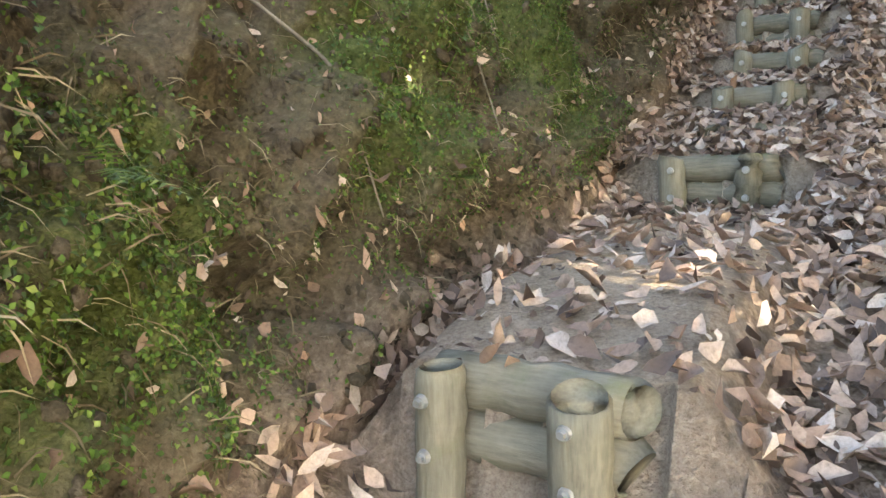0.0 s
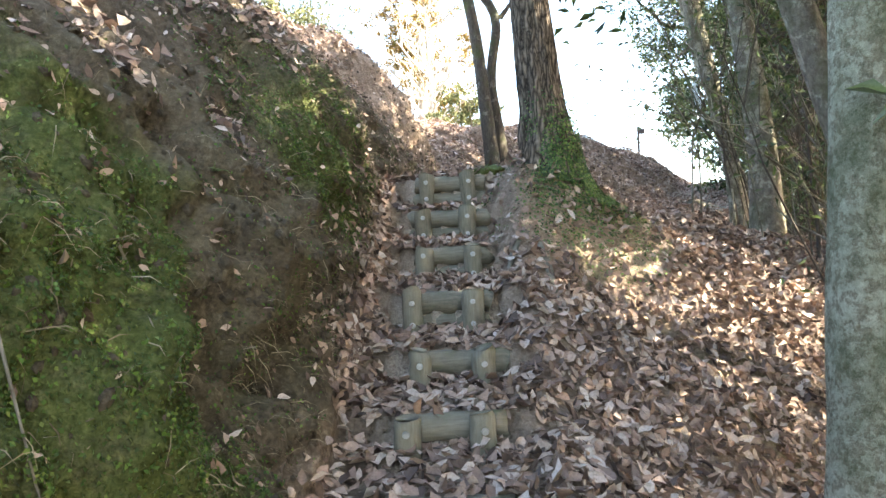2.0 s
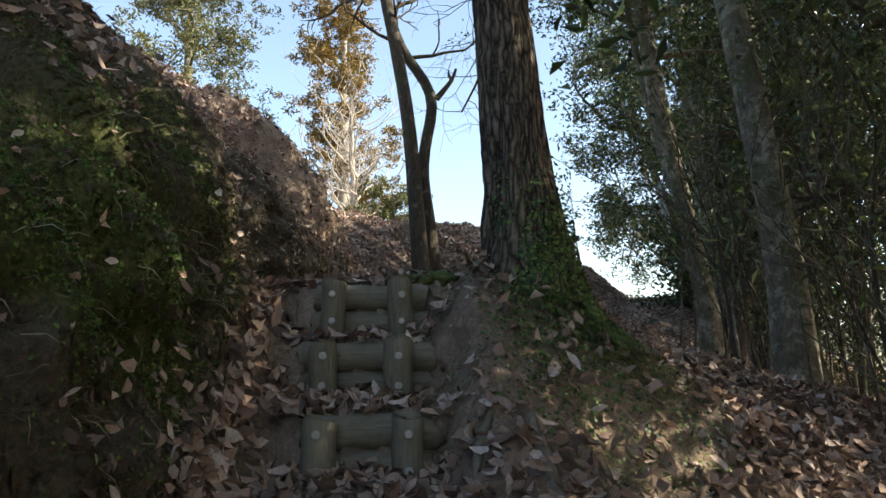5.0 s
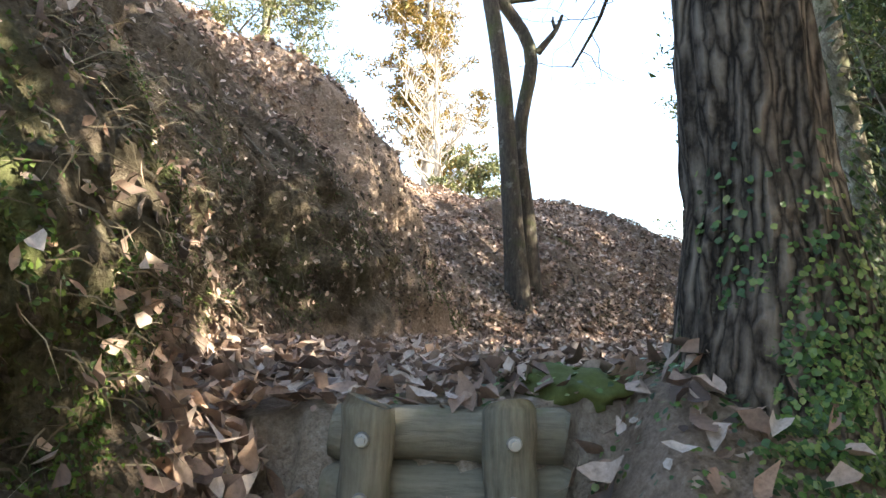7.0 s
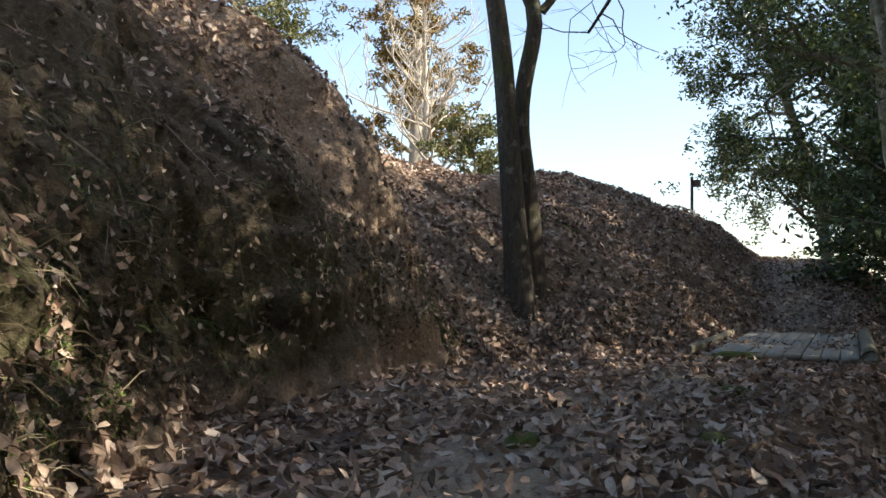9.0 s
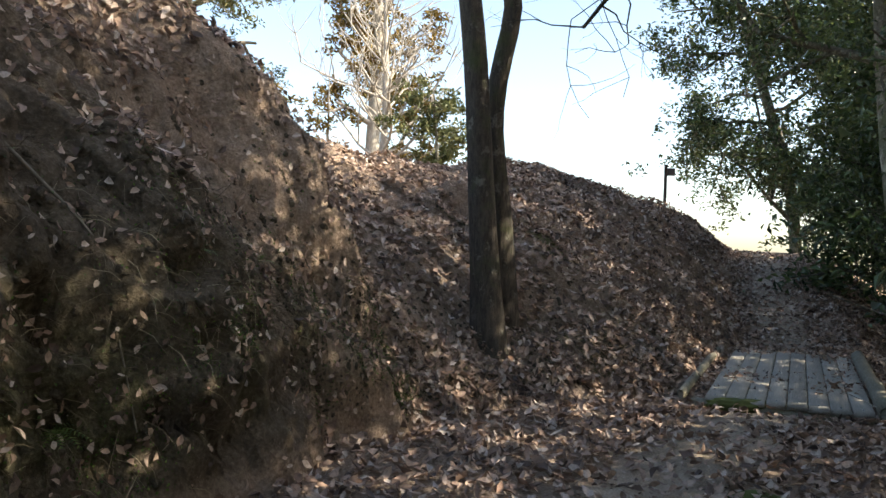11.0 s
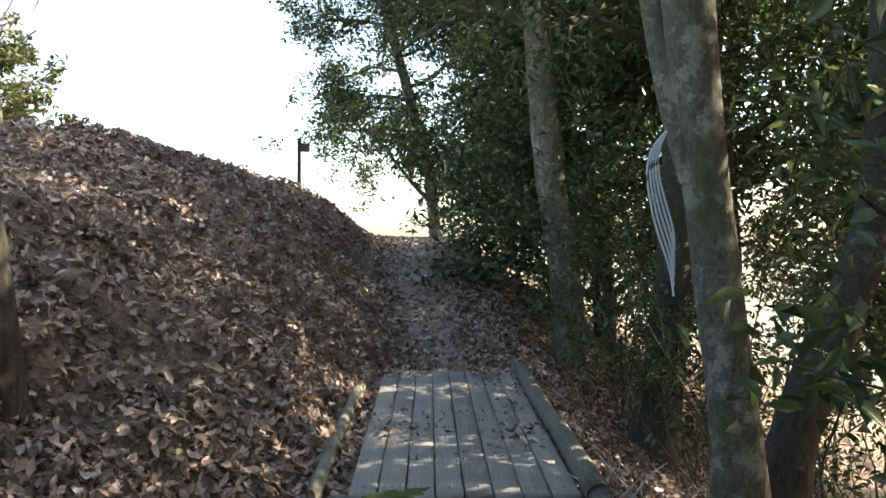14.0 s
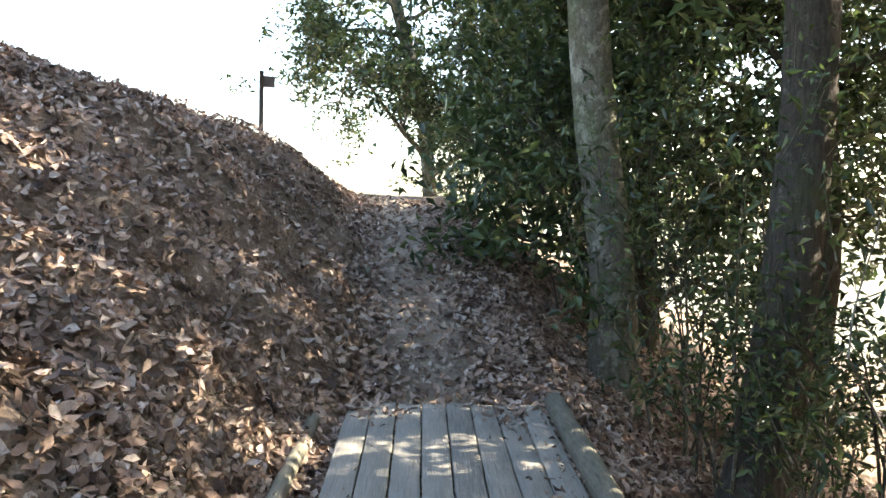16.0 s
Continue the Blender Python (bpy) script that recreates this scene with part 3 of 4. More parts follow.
def ivy_on_trunk():
    rng = np.random.default_rng(5)
    n = 20000
    a, h = rng.uniform(0, 2 * math.pi, n), np.abs(rng.normal(0, 0.36, n))
    keep = (h < 0.95) & (rng.random(n) < 1.05 - 0.6 * h + 0.25 * np.sin(a * 3))
    a, h = a[keep], h[keep]
    r = 0.195 + 0.36 * np.exp(-h / 0.2)
    c = np.stack([2.82 + np.cos(a) * r, 3.42 + np.sin(a) * r, 3.10 + h - 0.35 * np.exp(-h / 0.2) * (np.cos(a) < 0.2)], 1)
    nrm = np.stack([np.cos(a), np.sin(a), 0.5 + 0 * a], 1) + rng.normal(0, 0.3, (len(a), 3))
    c += nrm / np.linalg.norm(nrm, axis=1)[:, None] * 0.02
    m = 17000
    b, far = rng.uniform(0, 2 * math.pi, m), 0.28 + 0.70 * rng.random(m) ** 1.3
    gx, gy = 2.82 + np.cos(b) * far, 3.42 + np.sin(b) * far
    p, n, _, _ = skin(gx, gy)
    ok = rng.random(m) < (1.25 - 1.15 * far) * smooth(-0.9, -0.2, -np.sin(b)) * smooth(-0.95, -0.6, np.cos(b)) + 0.1
    c, nrm = np.r_[c, (p + n * rng.uniform(0.01, 0.05, (m, 1)))[ok]], np.r_[nrm, (n + rng.normal(0, 0.3, n.shape))[ok]]
    v, f = folded_leaves(c, nrm, 0.019, 0.017, rng, 0.15)
    return tagged(new("ivy", quick_mesh("ivy", v, f, IVY, True)), "small green ivy leaves climbing the foot of a trunk", "ivy", kind="stuff")


ivy_on_trunk()


def bare_bough():
    rng = np.random.default_rng(77)
    base = np.array(big.matrix_world.translation)
    path = curve_through([(2.59, 3.52, 7.2), (3.3, 4.6, 7.1), (4.2, 6.2, 6.8), (5.0, 7.4, 6.55), (5.2, 8.4, 6.3)], 22) - base
    pieces, tips = [tube(path, np.linspace(0.045, 0.012, 22), 8, 0.06, 9)], []
    for k in range(10, 22):
        side = np.array([rng.uniform(-1.0, 0.5), rng.uniform(-0.4, 0.9), rng.uniform(-0.75, 0.1)])
        limbs(path[k], side / np.linalg.norm(side), rng.uniform(0.4, 0.9), 0.006, rng, 2, pieces, tips, 0.5, 0.6, -0.1)
    part("bough", quick_mesh("bough", *joined(pieces), DARK_BARK), DARK_BARK, big, "bare drooping bough with fine twigs")


bare_bough()

# ---- the log steps ----


def rounded_log(length, radius, seed, along="x"):
    rng = np.random.default_rng(seed)
    n = 9
    x = np.r_[-length / 2, np.linspace(-length / 2 + 0.012, length / 2 - 0.012, n), length / 2]
    r = radius * np.r_[0.86, 1 + rng.normal(0, 0.02, n), 0.86]
    if along == "x":
        p = np.stack([x, rng.normal(0, 0.003, len(x)), rng.normal(0, 0.003, len(x))], 1)
    else:
        p = np.stack([rng.normal(0, 0.002, len(x)), rng.normal(0, 0.002, len(x)), x], 1)
    return tube(p, r, 14, 0.03, seed)


def bolt_mesh():
    bm = bmesh.new()
    bmesh.ops.create_cone(bm, cap_ends=True, segments=12, radius1=0.017, radius2=0.014, depth=0.012, matrix=pose(0, 0, 0, 90))
    bmesh.ops.create_cone(bm, cap_ends=True, segments=6, radius1=0.010, radius2=0.009, depth=0.012, matrix=pose(0, -0.010, 0, 90))
    me = bpy.data.meshes.new("bolt")
    bm.to_mesh(me)
    bm.free()
    me.materials.append(BOLT)
    return me


BOLT_MESH = bolt_mesh()


def log_step(k, x, y, top, width, spacing, lean=0.0, missing=False):
    seed = 100 + k * 7
    rng = np.random.default_rng(seed)
    st = thing("log_step", (x, y, top), "weathered greenish log step held by two bolted posts" if k else "mossy weathered log step with a split post", "step", "log steps up the slope", STEP_YAWS[k])
    r = 0.064
    shift = rng.uniform(0.02, 0.05) if k else 0.0
    for j in range(2):
        v, f = rounded_log(width * (1 - 0.03 * j), r, seed + j)
        v = v + np.array([shift, rng.uniform(-0.008, 0.008), -r - j * 2 * r * 0.97])
        part("log", quick_mesh("log", v, f, LOG), LOG, st)
    for s in (-1, 1):
        h = 0.40 + rng.uniform(-0.03, 0.05)
        v, f = rounded_log(h, 0.060 + rng.uniform(-0.004, 0.006), seed + 5 + s, "z")
        tilt = Matrix.Rotation(radians(rng.uniform(-3, 3)), 3, "Y")
        v = v @ np.array(tilt).T + np.array([s * spacing / 2, -0.112, -h / 2 + 0.005 + rng.uniform(-0.02, 0.012)])
        p = part("post", quick_mesh("post", v, f, POST), POST, st)
        for dz in (-0.062, -0.186):
            b = part("bolt", BOLT_MESH, BOLT, p)
            b.location = (s * spacing / 2, -0.176, dz)
    return st


for k, (sx, sy, top) in enumerate(STEPS):
    log_step(k, sx, sy, top, (0.50, 0.50, 0.49, 0.49, 0.48, 0.48, 0.49, 0.57, 0.54)[k], (0.34, 0.325, 0.315, 0.335, 0.32, 0.345, 0.32, 0.315, 0.32)[k])


def moss_pad(x, y, z, rx, ry, rz, seed):
    rng = np.random.default_rng(seed)
    bm = bmesh.new()
    bmesh.ops.create_icosphere(bm, subdivisions=4, radius=1)
    for v in bm.verts:
        k = 1 + 0.25 * noise.noise(v.co * 2.2 + Vector((seed, 0, 0))) + 0.10 * noise.noise(v.co * 9)
        v.co = Vector((v.co.x * rx * k, v.co.y * ry * k, v.co.z * rz * k))
    for f in bm.faces:
        f.smooth = True
    me = bpy.data.meshes.new("moss_cushion")
    bm.to_mesh(me)
    bm.free()
    me.materials.append(MOSS)
    ob = tagged(new("moss_cushion", me), "low cushion of bright green moss on the path", "moss", "moss cushions")
    ob.location = (x, y, z)
    ob.rotation_euler = (0, 0, rng.uniform(0, 3))
    return ob


for n_, (mx, my, ma, mb) in enumerate([(2.42, 3.75, 0.22, 0.12), (3.55, 6.35, 0.14, 0.08), (4.35, 6.0, 0.16, 0.09), (3.3, 4.9, 0.10, 0.07), (5.5, 7.1, 0.18, 0.1)]):
    moss_pad(mx, my, ground_at(mx, my) - 0.02, ma, mb, 0.07 if ma < 0.25 else 0.05, n_ + 1)

# ---- the boardwalk ----
NEAR, FAR = Vector((7.50, 8.69, 3.655)), Vector((10.2, 10.96, 3.725))
AHEAD = (FAR - NEAR).normalized()
RIGHT = AHEAD.cross(Vector((0, 0, 1))).normalized()
UP = RIGHT.cross(AHEAD)
BOARD_LEN = (FAR - NEAR).length
boardwalk = new("boardwalk")
boardwalk.matrix_world = Matrix(((AHEAD.x, -RIGHT.x, UP.x, NEAR.x), (AHEAD.y, -RIGHT.y, UP.y, NEAR.y), (AHEAD.z, -RIGHT.z, UP.z, NEAR.z), (0, 0, 0, 1)))
tagged(boardwalk, "short boardwalk of weathered grey planks between two edge logs", "boardwalk")


def plank_mesh(length, width, thick, seed):
    rng = np.random.default_rng(seed)
    n = 26
    x = np.linspace(0, length, n)
    e = 0.006
    rows = []
    for k, xx in enumerate(x):
        w1, w2 = width / 2 + rng.normal(0, 0.0015), width / 2 + rng.normal(0, 0.0015)
        s = rng.normal(0, 0.0012)
        rows.append([(xx, -w1, -thick), (xx, -w1, -e + s), (xx, -w1 + e, s), (xx, 0, s - 0.002), (xx, w2 - e, s), (xx, w2, -e + s), (xx, w2, -thick)])
    v = np.array(rows).reshape(-1, 3)
    i = np.arange(n * 7).reshape(n, 7)
    f = [np.stack([i[:-1], i[1:], np.roll(i, -1, 1)[1:], np.roll(i, -1, 1)[:-1]], -1).reshape(-1, 4)]
    ends = []
    for row, flip in ((i[0], False), (i[-1], True)):
        q = [[row[0], row[1], row[2], row[3]], [row[0], row[3], row[4], row[6]], [row[4], row[5], row[6], row[6]]]
        ends += [[a[0], a[1], a[2], a[3]] for a in q[:2]]
    return v, np.concatenate([*f, np.array(ends)])


PLANK_W = 0.160
for k in range(8):
    ends = (-0.02 + 0.015 * math.sin(k * 2.3), 0.012 * math.cos(k * 1.7))
    v, f = plank_mesh(BOARD_LEN + ends[1] - ends[0], PLANK_W - 0.008, 0.04, 300 + k)
    v = v + np.array([ends[0], 0.62 - (k + 0.5) * PLANK_W, 0.004 * math.sin(k * 1.9)])
    p = part("plank", quick_mesh("plank", v, f, PLANK, True), PLANK, boardwalk)
    for at in (0.10, BOARD_LEN * 0.5, BOARD_LEN - 0.12):
        b = part("nail", BOLT_MESH, BOLT, p)
        b.matrix_local = Matrix.Translation((at, 0.62 - (k + 0.5) * PLANK_W, 0.0)) @ pose(0, 0, 0, -90) @ Matrix.Scale(0.55, 4)
for off, rr, nm in ((0.80, 0.042, "edge_log"), (-0.745, 0.072, "edge_log")):
    v, f = rounded_log(BOARD_LEN + 0.12, rr, 320 + int(off * 10))
    v = v + np.array([BOARD_LEN / 2 - 0.02, off, 0.01])
    part(nm, quick_mesh(nm, v, f, LOG), LOG, boardwalk, "round greenish edge log")
v, f = rounded_log(1.42, 0.07, 331)
v = v[:, [1, 0, 2]] * np.array([1, -1, 1]) + np.array([0.05, 0.02, -0.105])
part("sleeper", quick_mesh("sleeper", v, f, LOG), LOG, boardwalk, "mossy cross log under the planks")
moss_pad(*(NEAR + RIGHT * -0.35 + Vector((0, 0, -0.05))), 0.27, 0.10, 0.06, 31)

# ---- the forked pair of thin trees on the bank ----
tree("thin_tree", "slender dark tree with bare crooked branches on the bank", [(5.50, 10.02, 3.6), (5.47, 10.05, 4.2), (5.36, 10.02, 5.15), (5.25, 9.96, 6.0), (5.17, 9.90, 6.6), (4.97, 9.88, 7.55), (4.65, 9.9, 9.0), (4.3, 10.0, 11.0)],
     [0.14, 0.12, 0.105, 0.098, 0.09, 0.085, 0.07, 0.05], DARK_BARK, None, 0, boughs=7, bough_from=0.62, bough_len=1.5, depth=2, seed=21, flare=0.5, sides=18)
bent = tree("thin_tree", "slender dark tree with a bent upper trunk and a broken stub", [(5.80, 10.34, 3.9), (5.73, 10.31, 4.9), (5.67, 10.28, 5.3), (5.55, 10.25, 5.85), (5.52, 10.21, 6.25), (5.62, 10.1, 6.78), (5.69, 10.04, 7.13), (5.52, 10.06, 7.38), (5.33, 10.11, 7.55), (5.10, 10.16, 7.85), (4.7, 10.2, 9.6)],
     [0.13, 0.11, 0.095, 0.085, 0.085, 0.08, 0.075, 0.065, 0.06, 0.04], DARK_BARK, None, 0, boughs=7, bough_from=0.66, bough_len=1.3, depth=2, seed=22, flare=0.35, sides=18)
stub = np.array([(5.68, 10.04, 7.10), (5.78, 9.98, 7.24), (5.87, 9.92, 7.36), (5.90, 9.9, 7.44), (5.93, 9.88, 7.56)]) - np.array(bent.location)
knob = np.array([(5.88, 9.92, 7.38), (5.82, 9.93, 7.46), (5.83, 9.93, 7.54)]) - np.array(bent.location)
part("stub", quick_mesh("stub", *joined([tube(curve_through(stub, 10), np.linspace(0.05, 0.02, 10), 10, 0.1, 23), tube(curve_through(knob, 6), np.linspace(0.03, 0.016, 6), 8, 0.1, 24)]), DARK_BARK), DARK_BARK, bent, "broken knobby stub")

# ---- trees on the downhill side ----


def leaning(name, label, x, y, top, radii, bark, seed, leaves=2500, **more):
    z = z_under(x, y)
    path = [(x, y, z)] + [(x + a, y + b, z + 0.12 + h) for a, b, h in top]
    return tree(name, label, path, radii, bark, more.pop("leaf", EVERGREEN), leaves, seed=seed, **more)


leaning("lichen_tree", "upright tree with pale lichened bark beside the steps", 2.15, 0.09, [(0.02, -0.01, 1.0), (0.09, -0.04, 2.5), (0.2, -0.05, 5.0), (0.3, 0.0, 8.5)],
        [0.18, 0.152, 0.145, 0.135, 0.12, 0.10], LICHEN_BARK, 41, 8000, boughs=8, bough_from=0.62, bough_len=2.4, flare=0.3, sides=40, wobble=0.03, cluster=0.4, rise=0.6, furrow=0.005)
leaning("leaning_tree", "leaning grey tree with blotched smooth bark", 4.43, 1.43, [(-0.25, -0.02, 0.9), (-0.75, 0.0, 1.9), (-1.15, 0.1, 3.2), (-1.5, 0.2, 5.5)],
        [0.11, 0.10, 0.095, 0.08, 0.06], GREY_BARK, 42, 4500, boughs=8, bough_from=0.6, bough_len=1.9, flare=0.3, cluster=0.35)
leaning("grey_tree", "upright grey tree with mossy bark on the slope edge", 5.55, 4.05, [(0.1, 0.1, 1.0), (0.15, 0.35, 2.4), (0.1, 0.6, 4.2), (0.2, 0.8, 7.5)],
        [0.15, 0.125, 0.115, 0.10, 0.07], GREY_BARK, 43, 14000, leaf_size=(0.08, 0.034), boughs=10, bough_from=0.66, bough_len=2.2, flare=0.3, cluster=0.38)
leaning("slim_tree", "slim dark tree at the edge of the slope", 6.1, 3.3, [(0.1, 0.0, 1.0), (0.3, 0.1, 2.5), (0.6, 0.2, 4.5), (0.9, 0.3, 7.5)],
        [0.10, 0.085, 0.08, 0.065, 0.04], DARK_BARK, 49, 7000, leaf_size=(0.08, 0.034), boughs=11, bough_from=0.64, bough_len=2.2, flare=0.3, cluster=0.36)
roped = leaning("rope_tree", "mottled grey tree with a frayed rope tied round its trunk", 8.36, 7.42, [(-0.09, 0.03, 0.85), (-0.28, 0.10, 1.8), (-0.36, 0.16, 2.5), (-0.60, 0.15, 3.2), (-0.8, 0.2, 4.8), (-0.9, 0.3, 7.0)],
        [0.16, 0.118, 0.115, 0.13, 0.10, 0.085, 0.06], GREY_BARK, 44, 11000, leaf_size=(0.075, 0.032), boughs=11, bough_from=0.62, bough_len=2.2, flare=0.4, sides=24, cluster=0.38)
v, f = tube(curve_through([np.array(p) - np.array(roped.location) for p in [(8.0, 7.60, 5.35), (7.93, 7.68, 5.65), (7.84, 7.78, 6.3), (7.66, 7.92, 7.6), (7.5, 8.0, 9.0)]], 24), np.linspace(0.075, 0.035, 24), 14, 0.05, 91)
part("forked_stem", quick_mesh("forked_stem", v, f, GREY_BARK), GREY_BARK, roped)
leaning("dark_leaning_tree", "dark rough trunk leaning out over the slope", 8.58, 7.33, [(0.04, 0.02, 0.95), (0.44, -0.13, 1.45), (0.94, -0.27, 2.1), (1.31, -0.26, 2.7), (1.8, -0.2, 4.4), (2.1, 0.0, 6.2)],
        [0.17, 0.125, 0.12, 0.115, 0.105, 0.08, 0.05], DARK_BARK, 45, 5000, leaf_size=(0.07, 0.03), boughs=8, bough_from=0.68, bough_len=2.0, flare=0.3, cluster=0.36)
leaning("pale_trunk_tree", "straight pale grey tree beside the upper path", 12.35, 10.75, [(-0.05, 0.02, 1.0), (-0.25, 0.2, 2.5), (-0.4, 0.3, 4.5), (-0.5, 0.5, 8.0)],
        [0.20, 0.175, 0.165, 0.14, 0.09], GREY_BARK, 46, 11000, boughs=12, bough_from=0.5, bough_len=2.4, flare=0.25, sides=20, cluster=0.42)
leaning("dark_tree", "dark trunk among shrubs below the path", 11.45, 9.35, [(0.12, -0.14, 1.2), (0.25, -0.2, 3.0), (0.3, -0.1, 5.0), (0.4, 0.2, 8.0)],
        [0.22, 0.18, 0.165, 0.14, 0.09], DARK_BARK, 47, 11000, boughs=12, bough_from=0.5, bough_len=2.4, flare=0.2, cluster=0.42)

# the wood on the slope: evergreen trees, farther down and along the path, and added shade trees
# rows under y 2.5 are unseen and, like (8.6, 4.7), added for shade
WOOD_AND_SHADE_TREES = [(14.9, 11.6, 8.0, 1.8), (18.8, 14.6, 9.5, 2.1), (21.2, 17.6, 10.5, 2.3), (20.2, 19.3, 10.5, 2.7), (14.8, 9.8, 9.0, 2.2), (11.8, 6.0, 9.0, 2.2),
        (10.6, 4.6, 11.5, 2.5), (8.2, 3.6, 11.5, 2.4), (7.2, 1.2, 11.5, 2.4), (5.6, -1.0, 11.0, 2.3), (4.2, -3.6, 8.5, 2.3), (9.6, -1.2, 9.0, 2.4),
        (12.8, 2.2, 9.0, 2.4), (13.6, 6.4, 9.5, 2.4), (6.4, -5.2, 9.0, 2.4), (3.2, -6.6, 9.0, 2.4), (5.4, -8.0, 9.0, 2.4), (1.9, -4.9, 8.0, 1.9), (8.6, -4.2, 9.5, 2.4), (3.5, -2.0, 10.5, 2.3), (2.2, -3.2, 10.0, 2.0),
        (15.8, 7.2, 7.5, 2.2), (8.6, 4.7, 9.5, 2.0),
        (17.8, 10.6, 9.0, 2.4), (18.4, 6.4, 8.0, 2.3), (19.5, 9.4, 8.5, 2.4)]
for k, (wx, wy, wh, wl) in enumerate(WOOD_AND_SHADE_TREES):
    rng = np.random.default_rng(500 + k)
    sway = (-2.4, 1.8) if k == 3 else (0.0, 0.0)
    # tree 9 hangs low and 9, 19 carry extra leaves to cast shade
    low = (0.06, 0.06, 0.06, 0.10)[k] if k < 4 else 0.27 if k > 20 or k == 13 else 0.48 if k in (6, 7, 8) else 0.22 if k == 9 else 0.36
    leaning("evergreen_tree", "dense dark evergreen tree with glossy leaves on the slope, some added unseen for shade", wx, wy, [(sway[0] * 0.1 + rng.uniform(-0.2, 0.2), sway[1] * 0.1 + rng.uniform(-0.2, 0.2), wh * 0.25), (sway[0] * 0.5 + rng.uniform(-0.5, 0.5), sway[1] * 0.5 + rng.uniform(-0.5, 0.5), wh * 0.6), (sway[0] + rng.uniform(-0.6, 0.6), sway[1] + rng.uniform(-0.6, 0.6), wh)],
            [0.17, 0.15, 0.12, 0.05], (DARK_BARK, GREY_BARK)[k % 2], 510 + k, (22000, 22000, 22000, 30000)[k] if k < 4 else 16000 if k in (9, 19) else 5500 if k in (5, 6, 22) else 10000, boughs=26 if k < 4 else 13, bough_from=low, bough_len=wl, leaf_size=(0.16, 0.07), cluster=0.48, group="evergreen trees of the wood")

# thin stems of the undergrowth
# x, y, height of the stems, leaves
SHRUBS = [(10.7, 7.9, 1.6, 1200), (11.3, 8.6, 1.8, 1500), (11.7, 9.3, 1.8, 1500), (12.1, 10.0, 1.6, 1800), (13.0, 11.2, 1.8, 2000), (13.8, 12.0, 1.8, 2200), (14.6, 13.0, 1.8, 2200),
          (6.3, 5.2, 2.2, 350), (6.0, 4.7, 2.4, 300), (5.2, 3.0, 2.2, 250), (4.9, 2.5, 2.0, 250), (5.5, 2.2, 2.2, 250), (6.2, 3.6, 2.4, 300), (4.6, 0.6, 1.6, 400), (7.0, 4.6, 2.4, 350), (6.8, 2.8, 2.4, 350),
          (9.6, 5.9, 1.0, 500), (10.6, 6.5, 1.0, 500), (11.6, 7.2, 1.1, 600), (12.8, 8.2, 1.1, 600), (9.0, 4.8, 1.0, 500), (13.6, 9.4, 1.2, 1500), (9.2, 7.0, 1.5, 250), (8.6, 6.0, 2.0, 300), (15.6, 13.9, 1.6, 2000)]
for k, (bx, by, tall, cnt) in enumerate(SHRUBS):
    rng = np.random.default_rng(700 + k)
    zz = z_under(bx, by, 0.05)
    sh = thing("shrub", (bx, by, zz), "thin-stemmed evergreen shrub at the edge of the slope" if cnt > 450 else "almost leafless shrub of thin upright stems", "shrub", "shrubs along the path")
    tips = []
    for j in range(int(rng.integers(5, 8))):
        p0 = np.array([rng.normal(0, 0.18), rng.normal(0, 0.18), 0.0])
        d = np.array([rng.normal(0, 0.18), rng.normal(0, 0.18), 1.0])
        wood = []
        limbs(p0, d / np.linalg.norm(d), tall * rng.uniform(0.6, 1.2), rng.uniform(0.010, 0.022), rng, 2, wood, tips, 0.16, 0.5)
        part("stem", quick_mesh("stem", *joined(wood), DARK_BARK if j % 2 else GREY_BARK), DARK_BARK, sh)
    tips = np.array(tips)
    c = tips[rng.integers(0, len(tips), cnt)] + rng.normal(0, 0.13, (cnt, 3))
    v, f = simple_leaves(c, rng.normal(size=(cnt, 3)) + np.array([0, 0, 0.8]), 0.085, 0.032, rng)
    part("foliage", quick_mesh("foliage", v, f, EVERGREEN, True), EVERGREEN, sh)

# ---- rope and signpost ----
rope = thing("rope", (8.0, 7.58, 5.60), "frayed pale rope knotted round a trunk, its strands hanging", "rope")
ring = [(0.14 * math.cos(a), 0.14 * math.sin(a), 0.012 * math.sin(2 * a)) for a in np.linspace(radians(-65), radians(145), 20)]
part("loop", quick_mesh("loop", *tube(ring, [0.008] * 20, 8, 0.05, 3), ROPE), ROPE, rope)
for k in range(5):
    rng = np.random.default_rng(60 + k)
    ln = 0.52 + 0.05 * k
    o = np.array([-0.10, 0.12, 0.0])
    side = np.array([0.661, -0.75, 0.0])
    j = (k - 2) * 0.010
    pts = curve_through([o, o - side * (0.07 + j) + (0, 0, -0.08), o - side * (0.085 + j * 1.6) + (0, 0, -0.22), o - side * (0.04 + j * 1.2) + (0, 0, -ln * 0.68), o + side * (0.03 - j * 0.3) + (0, 0, -ln), o + side * 0.035 + (0, 0, -ln - 0.12)], 18)
    part("strand", quick_mesh("strand", *tube(pts, [0.006] * 18, 6, 0.1, 61 + k), ROPE), ROPE, rope)

SX, SY = 13.38, 16.95
sign = thing("signpost", (SX, SY, ground_at(SX, SY)), "slim dark wooden signpost on the hill crest", "signpost")
v, f = tube([(0, 0, -0.2), (0, 0, 0.5), (0, 0, 1.15)], [0.035, 0.034, 0.033], 6, 0.0, 1)
part("post", quick_mesh("post", v, f, SIGN), SIGN, sign)
bm = bmesh.new()
bmesh.ops.create_cube(bm, size=1, matrix=Matrix.Translation((0.10, -0.05, 1.0)) @ Matrix.Rotation(radians(-30), 4, "Z") @ Matrix.Diagonal((0.16, 0.025, 0.16, 1)))
bmesh.ops.bevel(bm, geom=bm.edges[:], offset=0.004, segments=1)
